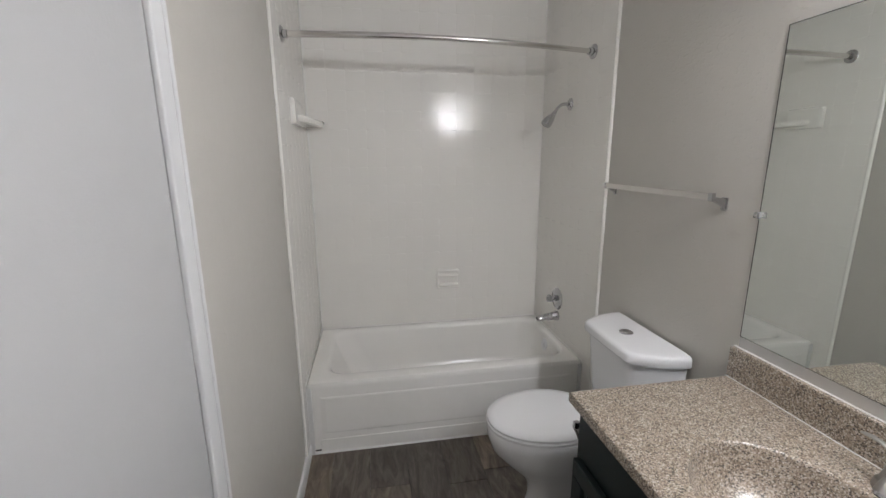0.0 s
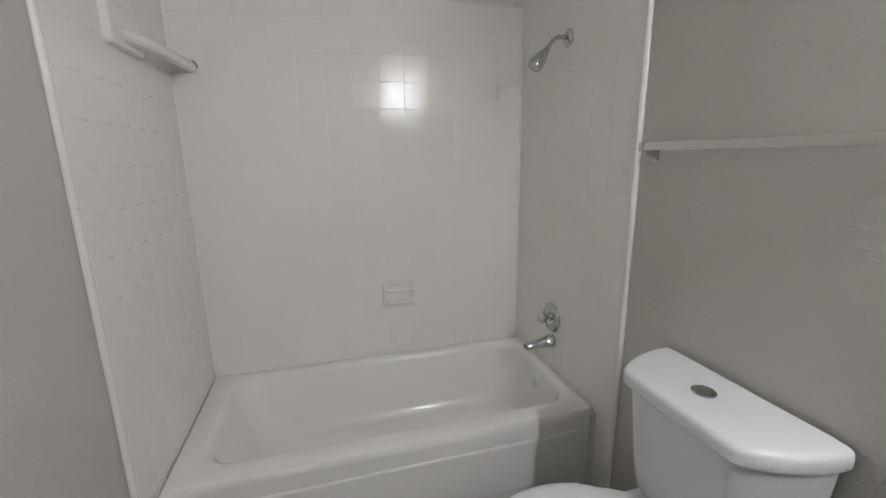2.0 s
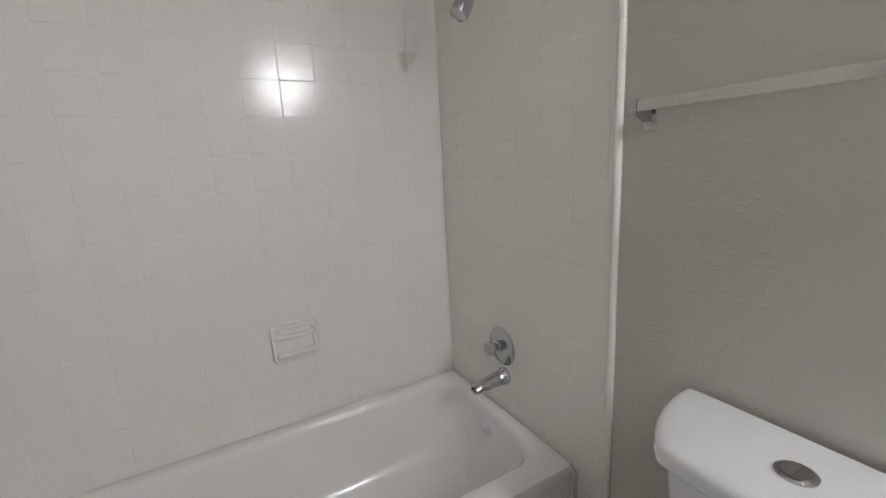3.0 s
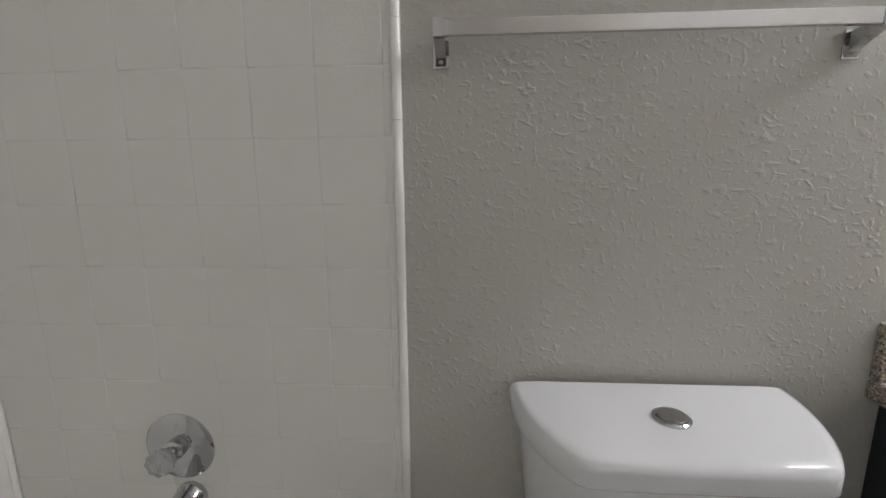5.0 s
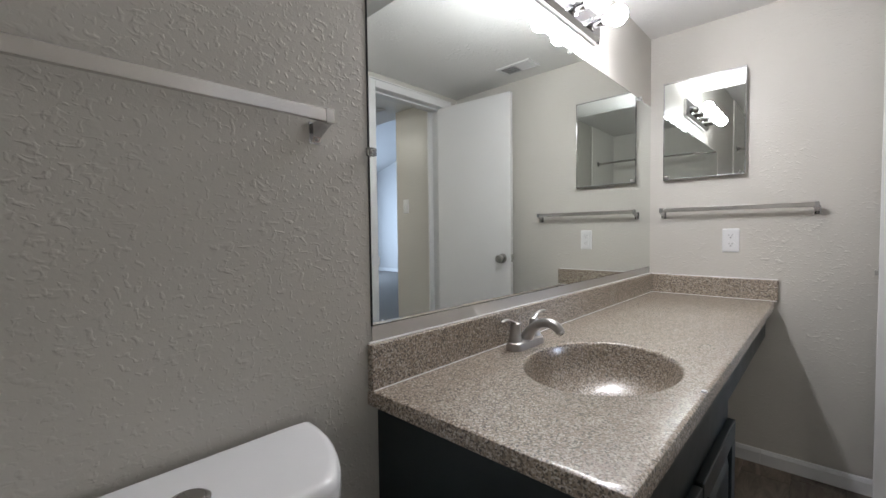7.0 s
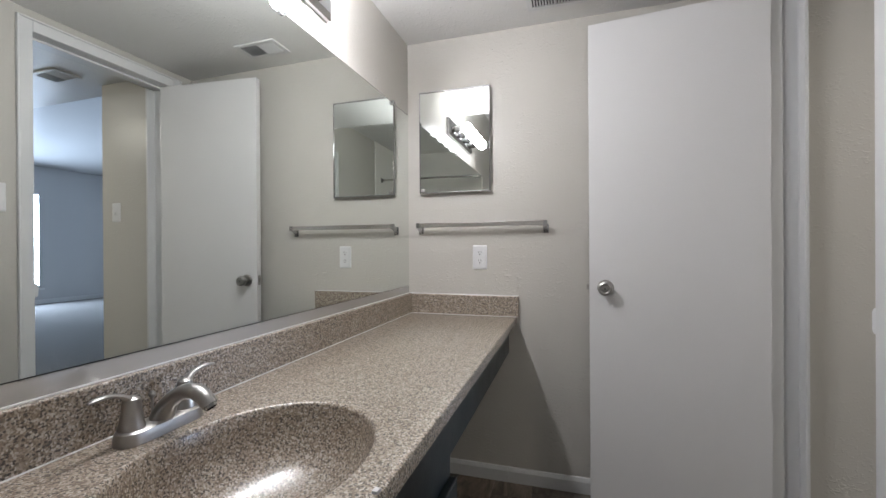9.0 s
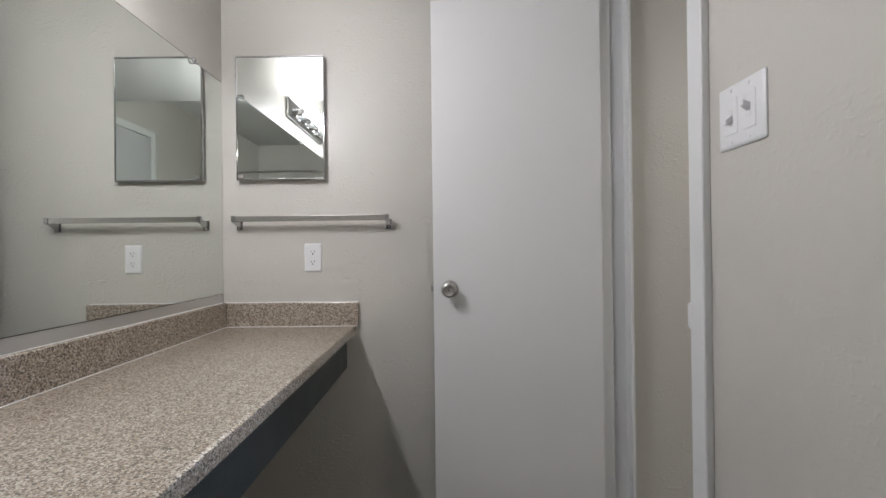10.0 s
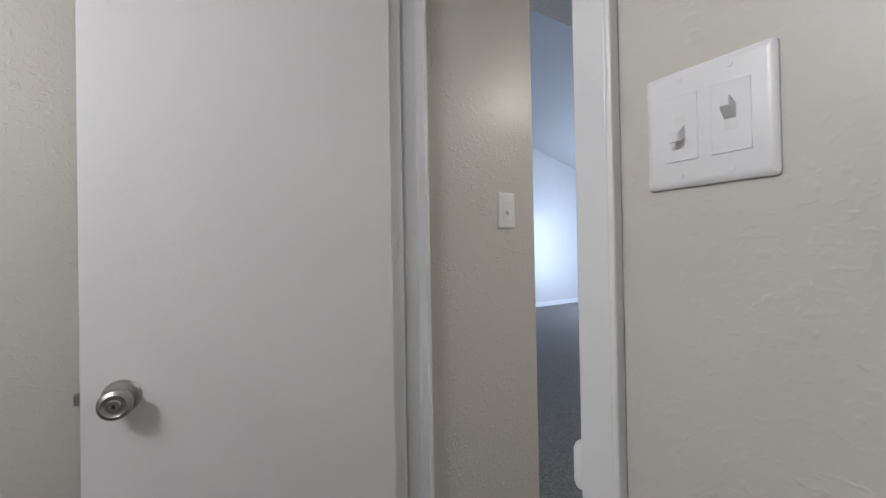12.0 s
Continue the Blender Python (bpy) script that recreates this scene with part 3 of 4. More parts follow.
# light over the mirror
LY0, LY1, LZ0, LZ1 = 0.742, 1.392, 1.878, 1.992
bar = thing("vanity_light", (W, 1.04, 1.92), "chrome strip light with four lit globe bulbs", "light fixture")
part("back_plate", loft([[(W - 0.0005, a, b) for a, b in ((LY0, LZ0), (LY1, LZ0), (LY1, LZ1), (LY0, LZ1))],
                         [(W - 0.018, a, b) for a, b in ((LY0, LZ0), (LY1, LZ0), (LY1, LZ1), (LY0, LZ1))],
                         [(W - 0.030, a, b) for a, b in ((LY0 + 0.016, LZ0 + 0.016), (LY1 - 0.016, LZ0 + 0.016), (LY1 - 0.016, LZ1 - 0.016), (LY0 + 0.016, LZ1 - 0.016))]]), CHROME, bar)
for i in range(4):
    y = LY0 + 0.090 + i * 0.157
    s = part("socket", lathe((W - 0.0295, y, 1.926), (-1, 0, 0), [(0.027, 0), (0.027, 0.006), (0.021, 0.008), (0.021, 0.036), (0.023, 0.038), (0.023, 0.043), (0.016, 0.043)], 24), CHROME, bar, "", True)
    part("collar", lathe((W - 0.070, y, 1.926), (-1, 0, 0), [(0.014, 0), (0.0145, 0.016), (0.018, 0.024)], 20), PLAST, s)
    r = 0.037
    part("bulb", lathe((W - 0.093, y, 1.926), (-1, 0, 0), [(0.019 if k == 0 else r * math.sin(radians(32 + k * 148 / 14)), 0.0 if k == 0 else r * math.cos(radians(32)) - r * math.cos(radians(32 + k * 148 / 14))) for k in range(15)], 24), GLOW, s, "lit white globe bulb", True)

# outlet and switches
def plate(bm_w, bm_h, put, name, label, cat):
    t = thing(name, (0, 0, 0), label, cat)
    w, h = bm_w / 2, bm_h / 2
    ring = lambda i, y: [(a, y, b) for a, b, _ in rounded(0, 0, w - i, h - i, max(0.004 - i, 0.001), 0, 3)]
    part("cover", loft([ring(0, 0.0004), ring(0, 0.003), ring(0.002, 0.005), ring(0.007, 0.0062)], cap0=False), PLAST, t, "", True)
    t.matrix_world = put
    return t


o = plate(0.070, 0.116, pose(1.082, 0, 1.065), "wall_outlet", "white duplex wall outlet above the side splash", "outlet")
for s in (-1, 1):
    f = part("receptacle", extrude([(x, z + s * 0.0205) for x, _, z in [(a, 0, b) for a, b, _ in rounded(0, 0, 0.0165, 0.0145, 0.007, 0, 4)]], "y", 0.0055, 0.0078), PLAST, o)
    part("slot", boxes([(-0.0075, -0.0052, 0.0077, 0.0081, s * 0.0205 + 0.000, s * 0.0205 + 0.009), (0.0052, 0.0075, 0.0077, 0.0081, s * 0.0205 + 0.001, s * 0.0205 + 0.008)]), DARK, f)
    part("ground_hole", lathe((0, 0.0077, s * 0.0205 - 0.0065), (0, 1, 0), [(0.0028, 0), (0.0028, 0.0004)], 10), DARK, f)
part("screw", lathe((0, 0.006, 0), (0, 1, 0), [(0.003, 0), (0.002, 0.001), (0, 0.001)], 8), PLAST, o)


def toggles(t, xs, up):
    for x, u in zip(xs, up):
        k = part("switch_body", box(x - 0.0165, x + 0.0165, 0.0055, 0.0072, -0.033, 0.033, 0.0008), PLAST, t)
        part("slot", box(x - 0.0052, x + 0.0052, 0.0071, 0.0076, -0.012, 0.012), TRIM, k)
        z = 0.004 * u
        part("toggle", loft([[(x + a, 0.0074, z + b) for a, b in ((-0.0048, -0.0065), (0.0048, -0.0065), (0.0048, 0.0065), (-0.0048, 0.0065))],
                             [(x + a, 0.0175, z + 0.0065 * u + b) for a, b in ((-0.0044, -0.0050), (0.0044, -0.0050), (0.0044, 0.0050), (-0.0044, 0.0050))],
                             [(x + a, 0.0190, z + 0.0072 * u + b) for a, b in ((-0.0036, -0.0040), (0.0036, -0.0040), (0.0036, 0.0040), (-0.0036, 0.0040))]]), PLAST, k)
        part("screw", lathe((x, 0.0058, 0.048), (0, 1, 0), [(0.0032, 0), (0.0026, 0.0012), (0, 0.0012)], 8), PLAST, k)
        part("screw", lathe((x, 0.0058, -0.048), (0, 1, 0), [(0.0032, 0), (0.0026, 0.0012), (0, 0.0012)], 8), PLAST, k)


t = plate(0.116, 0.118, pose(0, 0.948, 1.331, 0, 0, -90), "light_switch", "white two-gang toggle switch beside the doorway", "switch")
toggles(t, (-0.0225, 0.0225), (1, -1))
t = plate(0.070, 0.116, pose(-0.474, 0.128, 1.343), "light_switch", "white single toggle switch on the hall wall", "switch")
toggles(t, (0.0,), (-1,))


# ceiling registers
def register(x0, x1, y0, y1, label):
    t = thing("ceiling_vent", ((x0 + x1) / 2, (y0 + y1) / 2, C), label, "vent")
    z = C - 0.0005
    bm = bmesh.new()
    for r in ((x0, x1, y0, y0 + 0.022), (x0, x1, y1 - 0.022, y1), (x0, x0 + 0.022, y0 + 0.022, y1 - 0.022), (x1 - 0.022, x1, y0 + 0.022, y1 - 0.022)):
        box(*r, z - 0.008, z, 0.002, bm=bm)
    part("frame", bm, TRIM, t)
    part("backing", box(x0 + 0.02, x1 - 0.02, y0 + 0.02, y1 - 0.02, z - 0.0015, z), DARK, t)
    n = int((x1 - x0 - 0.044) / 0.0115)
    for i in range(n):
        x = x0 + 0.028 + i * (x1 - x0 - 0.056) / max(n - 1, 1)
        lean = 0.006 if i < n / 2 else -0.006
        part("slat", loft([[(x - 0.0008, y, z - 0.002), (x + 0.0008, y, z - 0.002), (x + 0.0008 + lean, y, z - 0.010), (x - 0.0008 + lean, y, z - 0.010)] for y in (y0 + 0.022, y1 - 0.022)]), TRIM, t)


register(0.590, 0.835, 0.130, 0.272, "white louvred supply vent in the bathroom ceiling")
register(-0.80, -0.58, 0.25, 0.40, "white louvred vent in the hall ceiling")

# dome lamp added out of sight to brighten the hall wall, jamb and leaf
dome = thing("added_hall_light", (-1.30, 1.02, C), "unseen flush dome light added on the hall ceiling", "light fixture")
part("rim", lathe((-1.30, 1.02, C - 0.0005), (0, 0, -1), [(0.150, 0), (0.152, 0.010), (0.146, 0.020), (0.136, 0.022)], 32), NICKEL, dome, "", True)
part("shade", lathe((-1.30, 1.02, C - 0.020), (0, 0, -1), [(0.138 * math.cos(radians(a)), 0.060 * math.sin(radians(a))) for a in range(0, 91, 10)], 32), HALLGLOW, dome, "lit white glass dome", True)

# faucet
fa = thing("faucet", (1.375, 1.400, COUNTER), "brushed nickel centerset faucet with two lever handles", "faucet")
FX, FY = 1.378, 1.402
part("base", loft([rounded(FX, FY, 0.026, 0.078, 0.024, COUNTER + 0.0004), rounded(FX, FY, 0.026, 0.078, 0.024, COUNTER + 0.010),
                   rounded(FX, FY, 0.0235, 0.0755, 0.022, COUNTER + 0.020), rounded(FX, FY, 0.019, 0.071, 0.018, COUNTER + 0.0235)]), NICKEL, fa, "", True)
pts = bezier((FX - 0.002, FY, COUNTER + 0.022), (FX - 0.026, FY, COUNTER + 0.076), (FX - 0.084, FY, COUNTER + 0.096), (FX - 0.112, FY, COUNTER + 0.056), 12)
part("spout", tube(pts, [0.021, 0.0195, 0.0175, 0.016, 0.015, 0.0145, 0.0145, 0.0148, 0.0150, 0.0150, 0.0148, 0.0142, 0.0135], 18, 0.9), NICKEL, fa, "", True)
part("aerator", lathe(pts[-1], pts[-1] - pts[-2], [(0.0105, 0), (0.0105, 0.006), (0.008, 0.006), (0.008, 0.001)], 16), CHROME, fa)
for s in (-1, 1):
    y = FY + s * 0.051
    part("handle_post", lathe((FX + 0.002, y, COUNTER + 0.022), (0, 0, 1), [(0.0205, 0), (0.0205, 0.004), (0.0185, 0.010), (0.0150, 0.030), (0.0145, 0.042), (0.0125, 0.051), (0.006, 0.056)], 22), NICKEL, fa, "", True)
    lev = bezier((FX + 0.002, y - s * 0.004, COUNTER + 0.064), (FX + 0.004, y + s * 0.012, COUNTER + 0.086), (FX + 0.004, y + s * 0.034, COUNTER + 0.094), (FX + 0.001, y + s * 0.068, COUNTER + 0.088), 10)
    part("lever", tube(lev, [0.0115, 0.0108, 0.0094, 0.0080, 0.0070, 0.0064, 0.0062, 0.0064, 0.0066, 0.0060, 0.0034], 14, 0.55), NICKEL, fa, "", True)
part("lift_rod", lathe((FX + 0.021, FY, COUNTER + 0.022), (0, 0, 1), [(0.0025, 0), (0.0025, 0.034), (0.0055, 0.036), (0.0062, 0.041), (0.003, 0.046)], 12), NICKEL, fa, "", True)

# ---- toilet ----
TY = 2.283
toi = thing("toilet", (1.15, TY, 0), "white two-piece toilet with its lid closed", "toilet")


def egg(cx, front, back, half, z, n=40, blunt=1.0):
    out = []
    for k in range(n):
        a = math.tau * k / n
        c, s = math.cos(a), math.sin(a)
        x = cx + (back if c > 0 else front) * (abs(c) ** blunt) * (1 if c > 0 else -1)
        out.append((x, TY + half * (1 if s > 0 else -1) * abs(s) ** 0.92, z))
    return out


part("bowl", loft([egg(1.12, 0.185, 0.24, 0.105, 0.0, 40, 0.85), egg(1.12, 0.180, 0.24, 0.101, 0.020, 40, 0.85), egg(1.12, 0.168, 0.24, 0.092, 0.07, 40, 0.85), egg(1.115, 0.165, 0.24, 0.092, 0.14, 40, 0.85),
                   egg(1.10, 0.185, 0.24, 0.108, 0.20, 40, 0.9), egg(1.07, 0.225, 0.25, 0.140, 0.27), egg(1.05, 0.258, 0.26, 0.166, 0.33), egg(1.045, 0.270, 0.265, 0.176, 0.385),
                   egg(1.045, 0.271, 0.265, 0.178, 0.415), egg(1.045, 0.266, 0.262, 0.174, 0.427), egg(1.045, 0.240, 0.24, 0.15, 0.428)]), CHINA, toi, "", True)
part("deck", loft([rounded(1.30, TY, 0.125, 0.105, 0.03, 0.20), rounded(1.30, TY, 0.125, 0.118, 0.03, 0.34), rounded(1.295, TY, 0.130, 0.135, 0.03, 0.400), rounded(1.295, TY, 0.125, 0.130, 0.028, 0.411)]), CHINA, toi, "", True)
for s in (-1, 1):
    part("floor_bolt_cap", lathe((1.18, TY + s * 0.108, 0.0), (0, 0, 1), [(0.014, 0), (0.014, 0.012), (0.009, 0.020), (0.0, 0.022)], 14), CHINA, toi, "", True)


def lid_ring(grow, z):
    pts = egg(1.02, 0.247 + grow, 0.20 + grow, 0.172 + grow, z, 48)
    return [(min(x, 1.198 + grow * 0.5), y if x < 1.15 else TY + (y - TY) * 1.0, z) for x, y, z in pts]


part("seat_ring", loft([lid_ring(-0.004, 0.4285), lid_ring(0.002, 0.431), lid_ring(0.002, 0.440), lid_ring(-0.003, 0.4435)]), SEATP, toi, "", True)
part("seat_lid", loft([lid_ring(-0.005, 0.4450), lid_ring(0.0, 0.4475), lid_ring(0.0, 0.455), lid_ring(-0.006, 0.4605), lid_ring(-0.03, 0.4625), lid_ring(-0.09, 0.4635)]), SEATP, toi, "smooth white plastic lid", True)
for s in (-1, 1):
    part("hinge_post", loft([rounded(1.205, TY + s * 0.075, 0.016, 0.022, 0.008, 0.411), rounded(1.205, TY + s * 0.075, 0.016, 0.022, 0.008, 0.448), rounded(1.205, TY + s * 0.075, 0.012, 0.018, 0.006, 0.456)]), SEATP, toi, "", True)


def tank_ring(front, half, z, back=1.4370, k=1.0):
    """Straight back, long curving flanks, nearly flat front."""
    d = back - front
    side = [(0.0, 1.0), (0.16, 0.998), (0.33, 0.975), (0.50, 0.935), (0.66, 0.880), (0.80, 0.815), (0.91, 0.745), (0.97, 0.690), (0.992, 0.640), (1.0, 0.55), (1.008, 0.28)]
    out = [(back - d * u, TY + half * v, z) for u, v in side]
    return out + [(back - d * u, TY - half * v, z) for u, v in side[::-1]]


tank = part("tank", loft([tank_ring(1.300, 0.172, 0.412), tank_ring(1.286, 0.186, 0.430), tank_ring(1.276, 0.194, 0.50), tank_ring(1.254, 0.213, 0.735)]), CHINA, toi, "", True)
part("tank_lid", loft([tank_ring(1.256, 0.210, 0.7285), tank_ring(1.240, 0.226, 0.7290), tank_ring(1.236, 0.2285, 0.734), tank_ring(1.236, 0.2285, 0.756), tank_ring(1.2385, 0.2265, 0.7645), tank_ring(1.2455, 0.2215, 0.7700),
                       tank_ring(1.256, 0.213, 0.7718), tank_ring(1.285, 0.185, 0.7735)]), CHINA, toi, "", True)
but = part("flush_button", lathe((1.335, TY + 0.004, 0.7733), (0, 0, 1), [(0.0265, 0), (0.0265, 0.003), (0.023, 0.0052), (0.021, 0.0040), (0.0195, 0.0040)], 28), CHROME, toi, "chrome dual flush button", True)
half_disc = lambda s: [(1.335 + 0.0185 * math.cos(a), TY + 0.004 + s * (0.0006 + 0.0185 * math.sin(a))) for a in [math.pi * k / 12 for k in range(13)]]
for s in (-1, 1):
    part("push_plate", loft([[(x, y, z) for x, y in half_disc(s)] for z in (0.776, 0.7795)]), NICKEL, but)
valve_t = thing("supply_valve", (W, 2.47, 0.16), "chrome water shut-off valve behind the toilet", "valve")
part("flange", lathe((W - 0.0005, 2.47, 0.16), (-1, 0, 0), [(0.030, 0), (0.026, 0.006), (0.010, 0.008), (0.010, 0.05)], 18), CHROME, valve_t, "", True)
part("hose", tube(bezier((W - 0.05, 2.47, 0.17), (W - 0.05, 2.47, 0.30), (1.36, 2.44, 0.28), (1.36, 2.43, 0.42), 10), 0.006, 10), NICKEL, valve_t, "", True)

# ---- bath ----
bath = thing("bathtub", (W / 2, (TUB + B) / 2, 0), "white enamelled alcove bathtub with a flat apron", "bathtub")
X0, X1, Y1 = 0.0085, W - 0.0085, B - 0.0085
BX, BY, BHX, BHY = (X0 + X1) / 2, (TUB + Y1) / 2, (X1 - X0) / 2, (Y1 - TUB) / 2
rings = [rounded(BX, BY, BHX, BHY, 0.004, 0.02, 8), rounded(BX, BY, BHX, BHY, 0.006, RIM - 0.030, 8), rounded(BX, BY, BHX - 0.001, BHY - 0.001, 0.010, RIM - 0.012, 8), rounded(BX, BY, BHX - 0.007, BHY - 0.007, 0.014, RIM - 0.002, 8),
         rounded(BX, BY, BHX - 0.018, BHY - 0.018, 0.02, RIM, 8), rounded(BX + 0.018, BY + 0.016, BHX - 0.058, BHY - 0.060, 0.09, RIM + 0.001, 8), rounded(BX + 0.020, BY + 0.017, BHX - 0.068, BHY - 0.070, 0.10, RIM - 0.006, 8),
         rounded(BX + 0.023, BY + 0.018, BHX - 0.077, BHY - 0.078, 0.11, RIM - 0.026, 8), rounded(BX + 0.045, BY + 0.018, BHX - 0.112, BHY - 0.094, 0.12, 0.22, 8), rounded(BX + 0.055, BY + 0.016, BHX - 0.142, BHY - 0.108, 0.13, 0.140, 8),
         rounded(BX + 0.055, BY + 0.012, BHX - 0.170, BHY - 0.135, 0.13, 0.098, 8), rounded(BX + 0.05, BY + 0.010, BHX - 0.23, BHY - 0.19, 0.10, 0.083, 8)]
part("shell", loft(rings), TUBW, bath, "", True)
part("apron_foot", box(X0 + 0.05, X1 - 0.05, TUB - 0.0035, TUB + 0.006, 0.001, 0.075, 0.003, 3), TUBW, bath)
part("apron_panel", loft([[(a, TUB + e, b) for a, b in ((X0 + i, 0.098 + i * 0.2), (X1 - i, 0.098 + i * 0.2), (X1 - i, 0.325 - i * 0.3), (X0 + i, 0.325 - i * 0.3))] for i, e in ((0.06, 0.003), (0.06, -0.0015), (0.085, -0.004))], cap0=False), TUBW, bath)
part("overflow_plate", lathe((1.384, 3.148, 0.318), (-1, 0, 0.14), [(0.036, -0.012), (0.036, 0.004), (0.032, 0.008), (0.010, 0.009), (0.006, 0.012), (0, 0.012)], 28), PLAST, bath, "white overflow plate", True)
part("bath_drain", lathe((1.16, 3.14, 0.083), (0, 0, 1), [(0.034, 0), (0.034, 0.003), (0.026, 0.004), (0, 0.002)], 24), CHROME, bath, "", True)
cs = thing("corner_seal", (0.004, EDGE + 0.06, 0), "white sealant strips beside the bath apron", "sealant")
for a, b in ((0.0135, 0.030), (W - 0.030, W - 0.0135)):
    part("bead", box(min(a, b) - 0.013 * (a < 0.5), max(a, b) + 0.013 * (a > 0.5), TUB - 0.008, TUB - 0.0005, 0.001, RIM - 0.02, 0.003), CAULK, cs)

# ---- shower fittings ----
rod = thing("curtain_rod", (W / 2, 2.90, 1.948), "bowed brushed steel shower curtain rod, no curtain", "curtain rod")
arc = [(0.012 + (W - 0.024) * k / 20, 2.89 - 0.075 * math.sin(math.pi * k / 20), 1.972 - 0.001 * k) for k in range(21)]
part("tube", tube(arc[:9], 0.0135, 16), POLISH, rod, "", True)
part("inner_tube", tube(arc[8:], 0.0115, 16), POLISH, rod, "", True)
for x, s, z in ((0.0086, 1, 1.972), (W - 0.0086, -1, 1.952)):
    part("flange", lathe((x, 2.89, z), (s, -0.12, 0), [(0.034, -0.003), (0.034, 0.004), (0.029, 0.009), (0.018, 0.011), (0.0175, 0.028)], 26), CHROME, rod, "", True)

TW = W - 0.0075
head = thing("shower", (TW, 3.105, 1.736), "chrome shower head on a bent wall arm", "shower")
part("escutcheon", lathe((TW - 0.0005, 3.105, 1.736), (-1, 0, 0), [(0.032, 0), (0.031, 0.004), (0.022, 0.011), (0.012, 0.013)], 26), CHROME, head, "", True)
apts = bezier((TW - 0.004, 3.105, 1.736), (TW - 0.055, 3.105, 1.742), (TW - 0.070, 3.105, 1.728), (TW - 0.088, 3.105, 1.694), 9)
part("arm", tube(apts, 0.0085, 12), CHROME, head, "", True)
part("nozzle", lathe(apts[-1], (-0.62, 0, -0.78), [(0.010, -0.006), (0.012, 0.004), (0.0115, 0.012), (0.014, 0.015), (0.0220, 0.036), (0.0275, 0.060), (0.0285, 0.076), (0.0260, 0.087), (0.020, 0.0885), (0.019, 0.086), (0, 0.085)], 26), CHROME, head, "", True)

mix = thing("shower_valve", (TW, 3.130, 0.620), "chrome shower valve plate with a clear knob", "valve")
part("escutcheon", lathe((TW - 0.0005, 3.130, 0.620), (-1, 0, 0), [(0.067, 0), (0.067, 0.003), (0.060, 0.009), (0.036, 0.011), (0.034, 0.012), (0.020, 0.012)], 36), CHROME, mix, "", True)
part("stem", lathe((TW - 0.011, 3.130, 0.624), (-1, 0, 0), [(0.019, 0), (0.019, 0.012), (0.013, 0.016), (0.013, 0.040)], 20), CHROME, mix, "", True)
part("knob", loft([[(TW - h, 3.130 + r * (1 + 0.06 * math.cos(8 * a)) * math.cos(a), 0.624 + r * (1 + 0.06 * math.cos(8 * a)) * math.sin(a)) for a in [math.tau * k / 48 for k in range(48)]]
                   for r, h in ((0.015, 0.040), (0.0215, 0.043), (0.0235, 0.054), (0.022, 0.063), (0.014, 0.067))]), ACRYL, mix, "clear fluted acrylic knob", True)
sp = thing("bath_spout", (TW, 3.118, 0.525), "chrome spout over the bathtub end", "spout")
srings = []
for k, (x, z, rw, rh) in enumerate(((0.0, 0.515, 0.030, 0.030), (0.010, 0.515, 0.030, 0.030), (0.013, 0.515, 0.0275, 0.0275), (0.05, 0.512, 0.025, 0.0235), (0.09, 0.508, 0.0225, 0.0190), (0.124, 0.504, 0.0205, 0.0160), (0.131, 0.503, 0.0185, 0.0140))):
    srings.append([(TW - 0.0005 - x, 3.118 + rw * math.cos(a), z + rh * math.sin(a)) for a in [math.tau * j / 24 for j in range(24)]])
part("body", loft(srings), CHROME, sp, "", True)
part("outlet", lathe((TW - 0.1305, 3.118, 0.502), (-1, 0, -0.35), [(0.0115, 0), (0.0115, 0.0025), (0.0095, 0.0025), (0.0095, 0.001), (0, 0.001)], 18), DARK, sp)

# soap shelf on the side wall, soap dish on the back wall
shelf = thing("corner_soap_shelf", (0.0075, 3.20, 1.64), "white glazed ceramic corner shelf with a chipped tip", "soap shelf")
part("wall_flange", loft([[(0.0078 + e, a, b) for a, b, _ in rounded(3.085, 1.672, 0.112 - i, 0.060 - i, 0.014, 0)] for i, e in ((0, 0), (0, 0.010), (0.004, 0.018), (0.012, 0.021), (0.022, 0.020))], cap0=False), GLAZE, shelf, "", True)
tip = bezier((0.020, 3.035, 0), (0.075, 3.060, 0), (0.086, 3.260, 0), (0.102, 3.430, 0), 10) + bezier((0.103, 3.455, 0), (0.103, 3.470, 0), (0.100, 3.478, 0), (0.094, 3.4790, 0), 4)


def tray_ring(k, z):
    """Front edge curving from the side wall to the back wall, drawn in towards the corner by k."""
    return [(0.008 + (p.x - 0.008) * k, 3.479 - (3.479 - p.y) * (0.7 + 0.3 * k), z) for p in tip] + [(0.008, 3.479, z), (0.008, 3.479 - 0.444 * (0.7 + 0.3 * k), z)]


part("tray", loft([tray_ring(0.80, 1.627), tray_ring(0.95, 1.632), tray_ring(1.0, 1.641), tray_ring(1.0, 1.654), tray_ring(0.95, 1.660), tray_ring(0.86, 1.658), tray_ring(0.80, 1.652)]), GLAZE, shelf, "", True)
part("chipped_edge", tube([(0.101, 3.405, 1.661), (0.1035, 3.435, 1.658), (0.1045, 3.458, 1.650), (0.100, 3.468, 1.640)], [0.0012, 0.0024, 0.0024, 0.001], 6), DARK, shelf, "dark chip in the glaze")

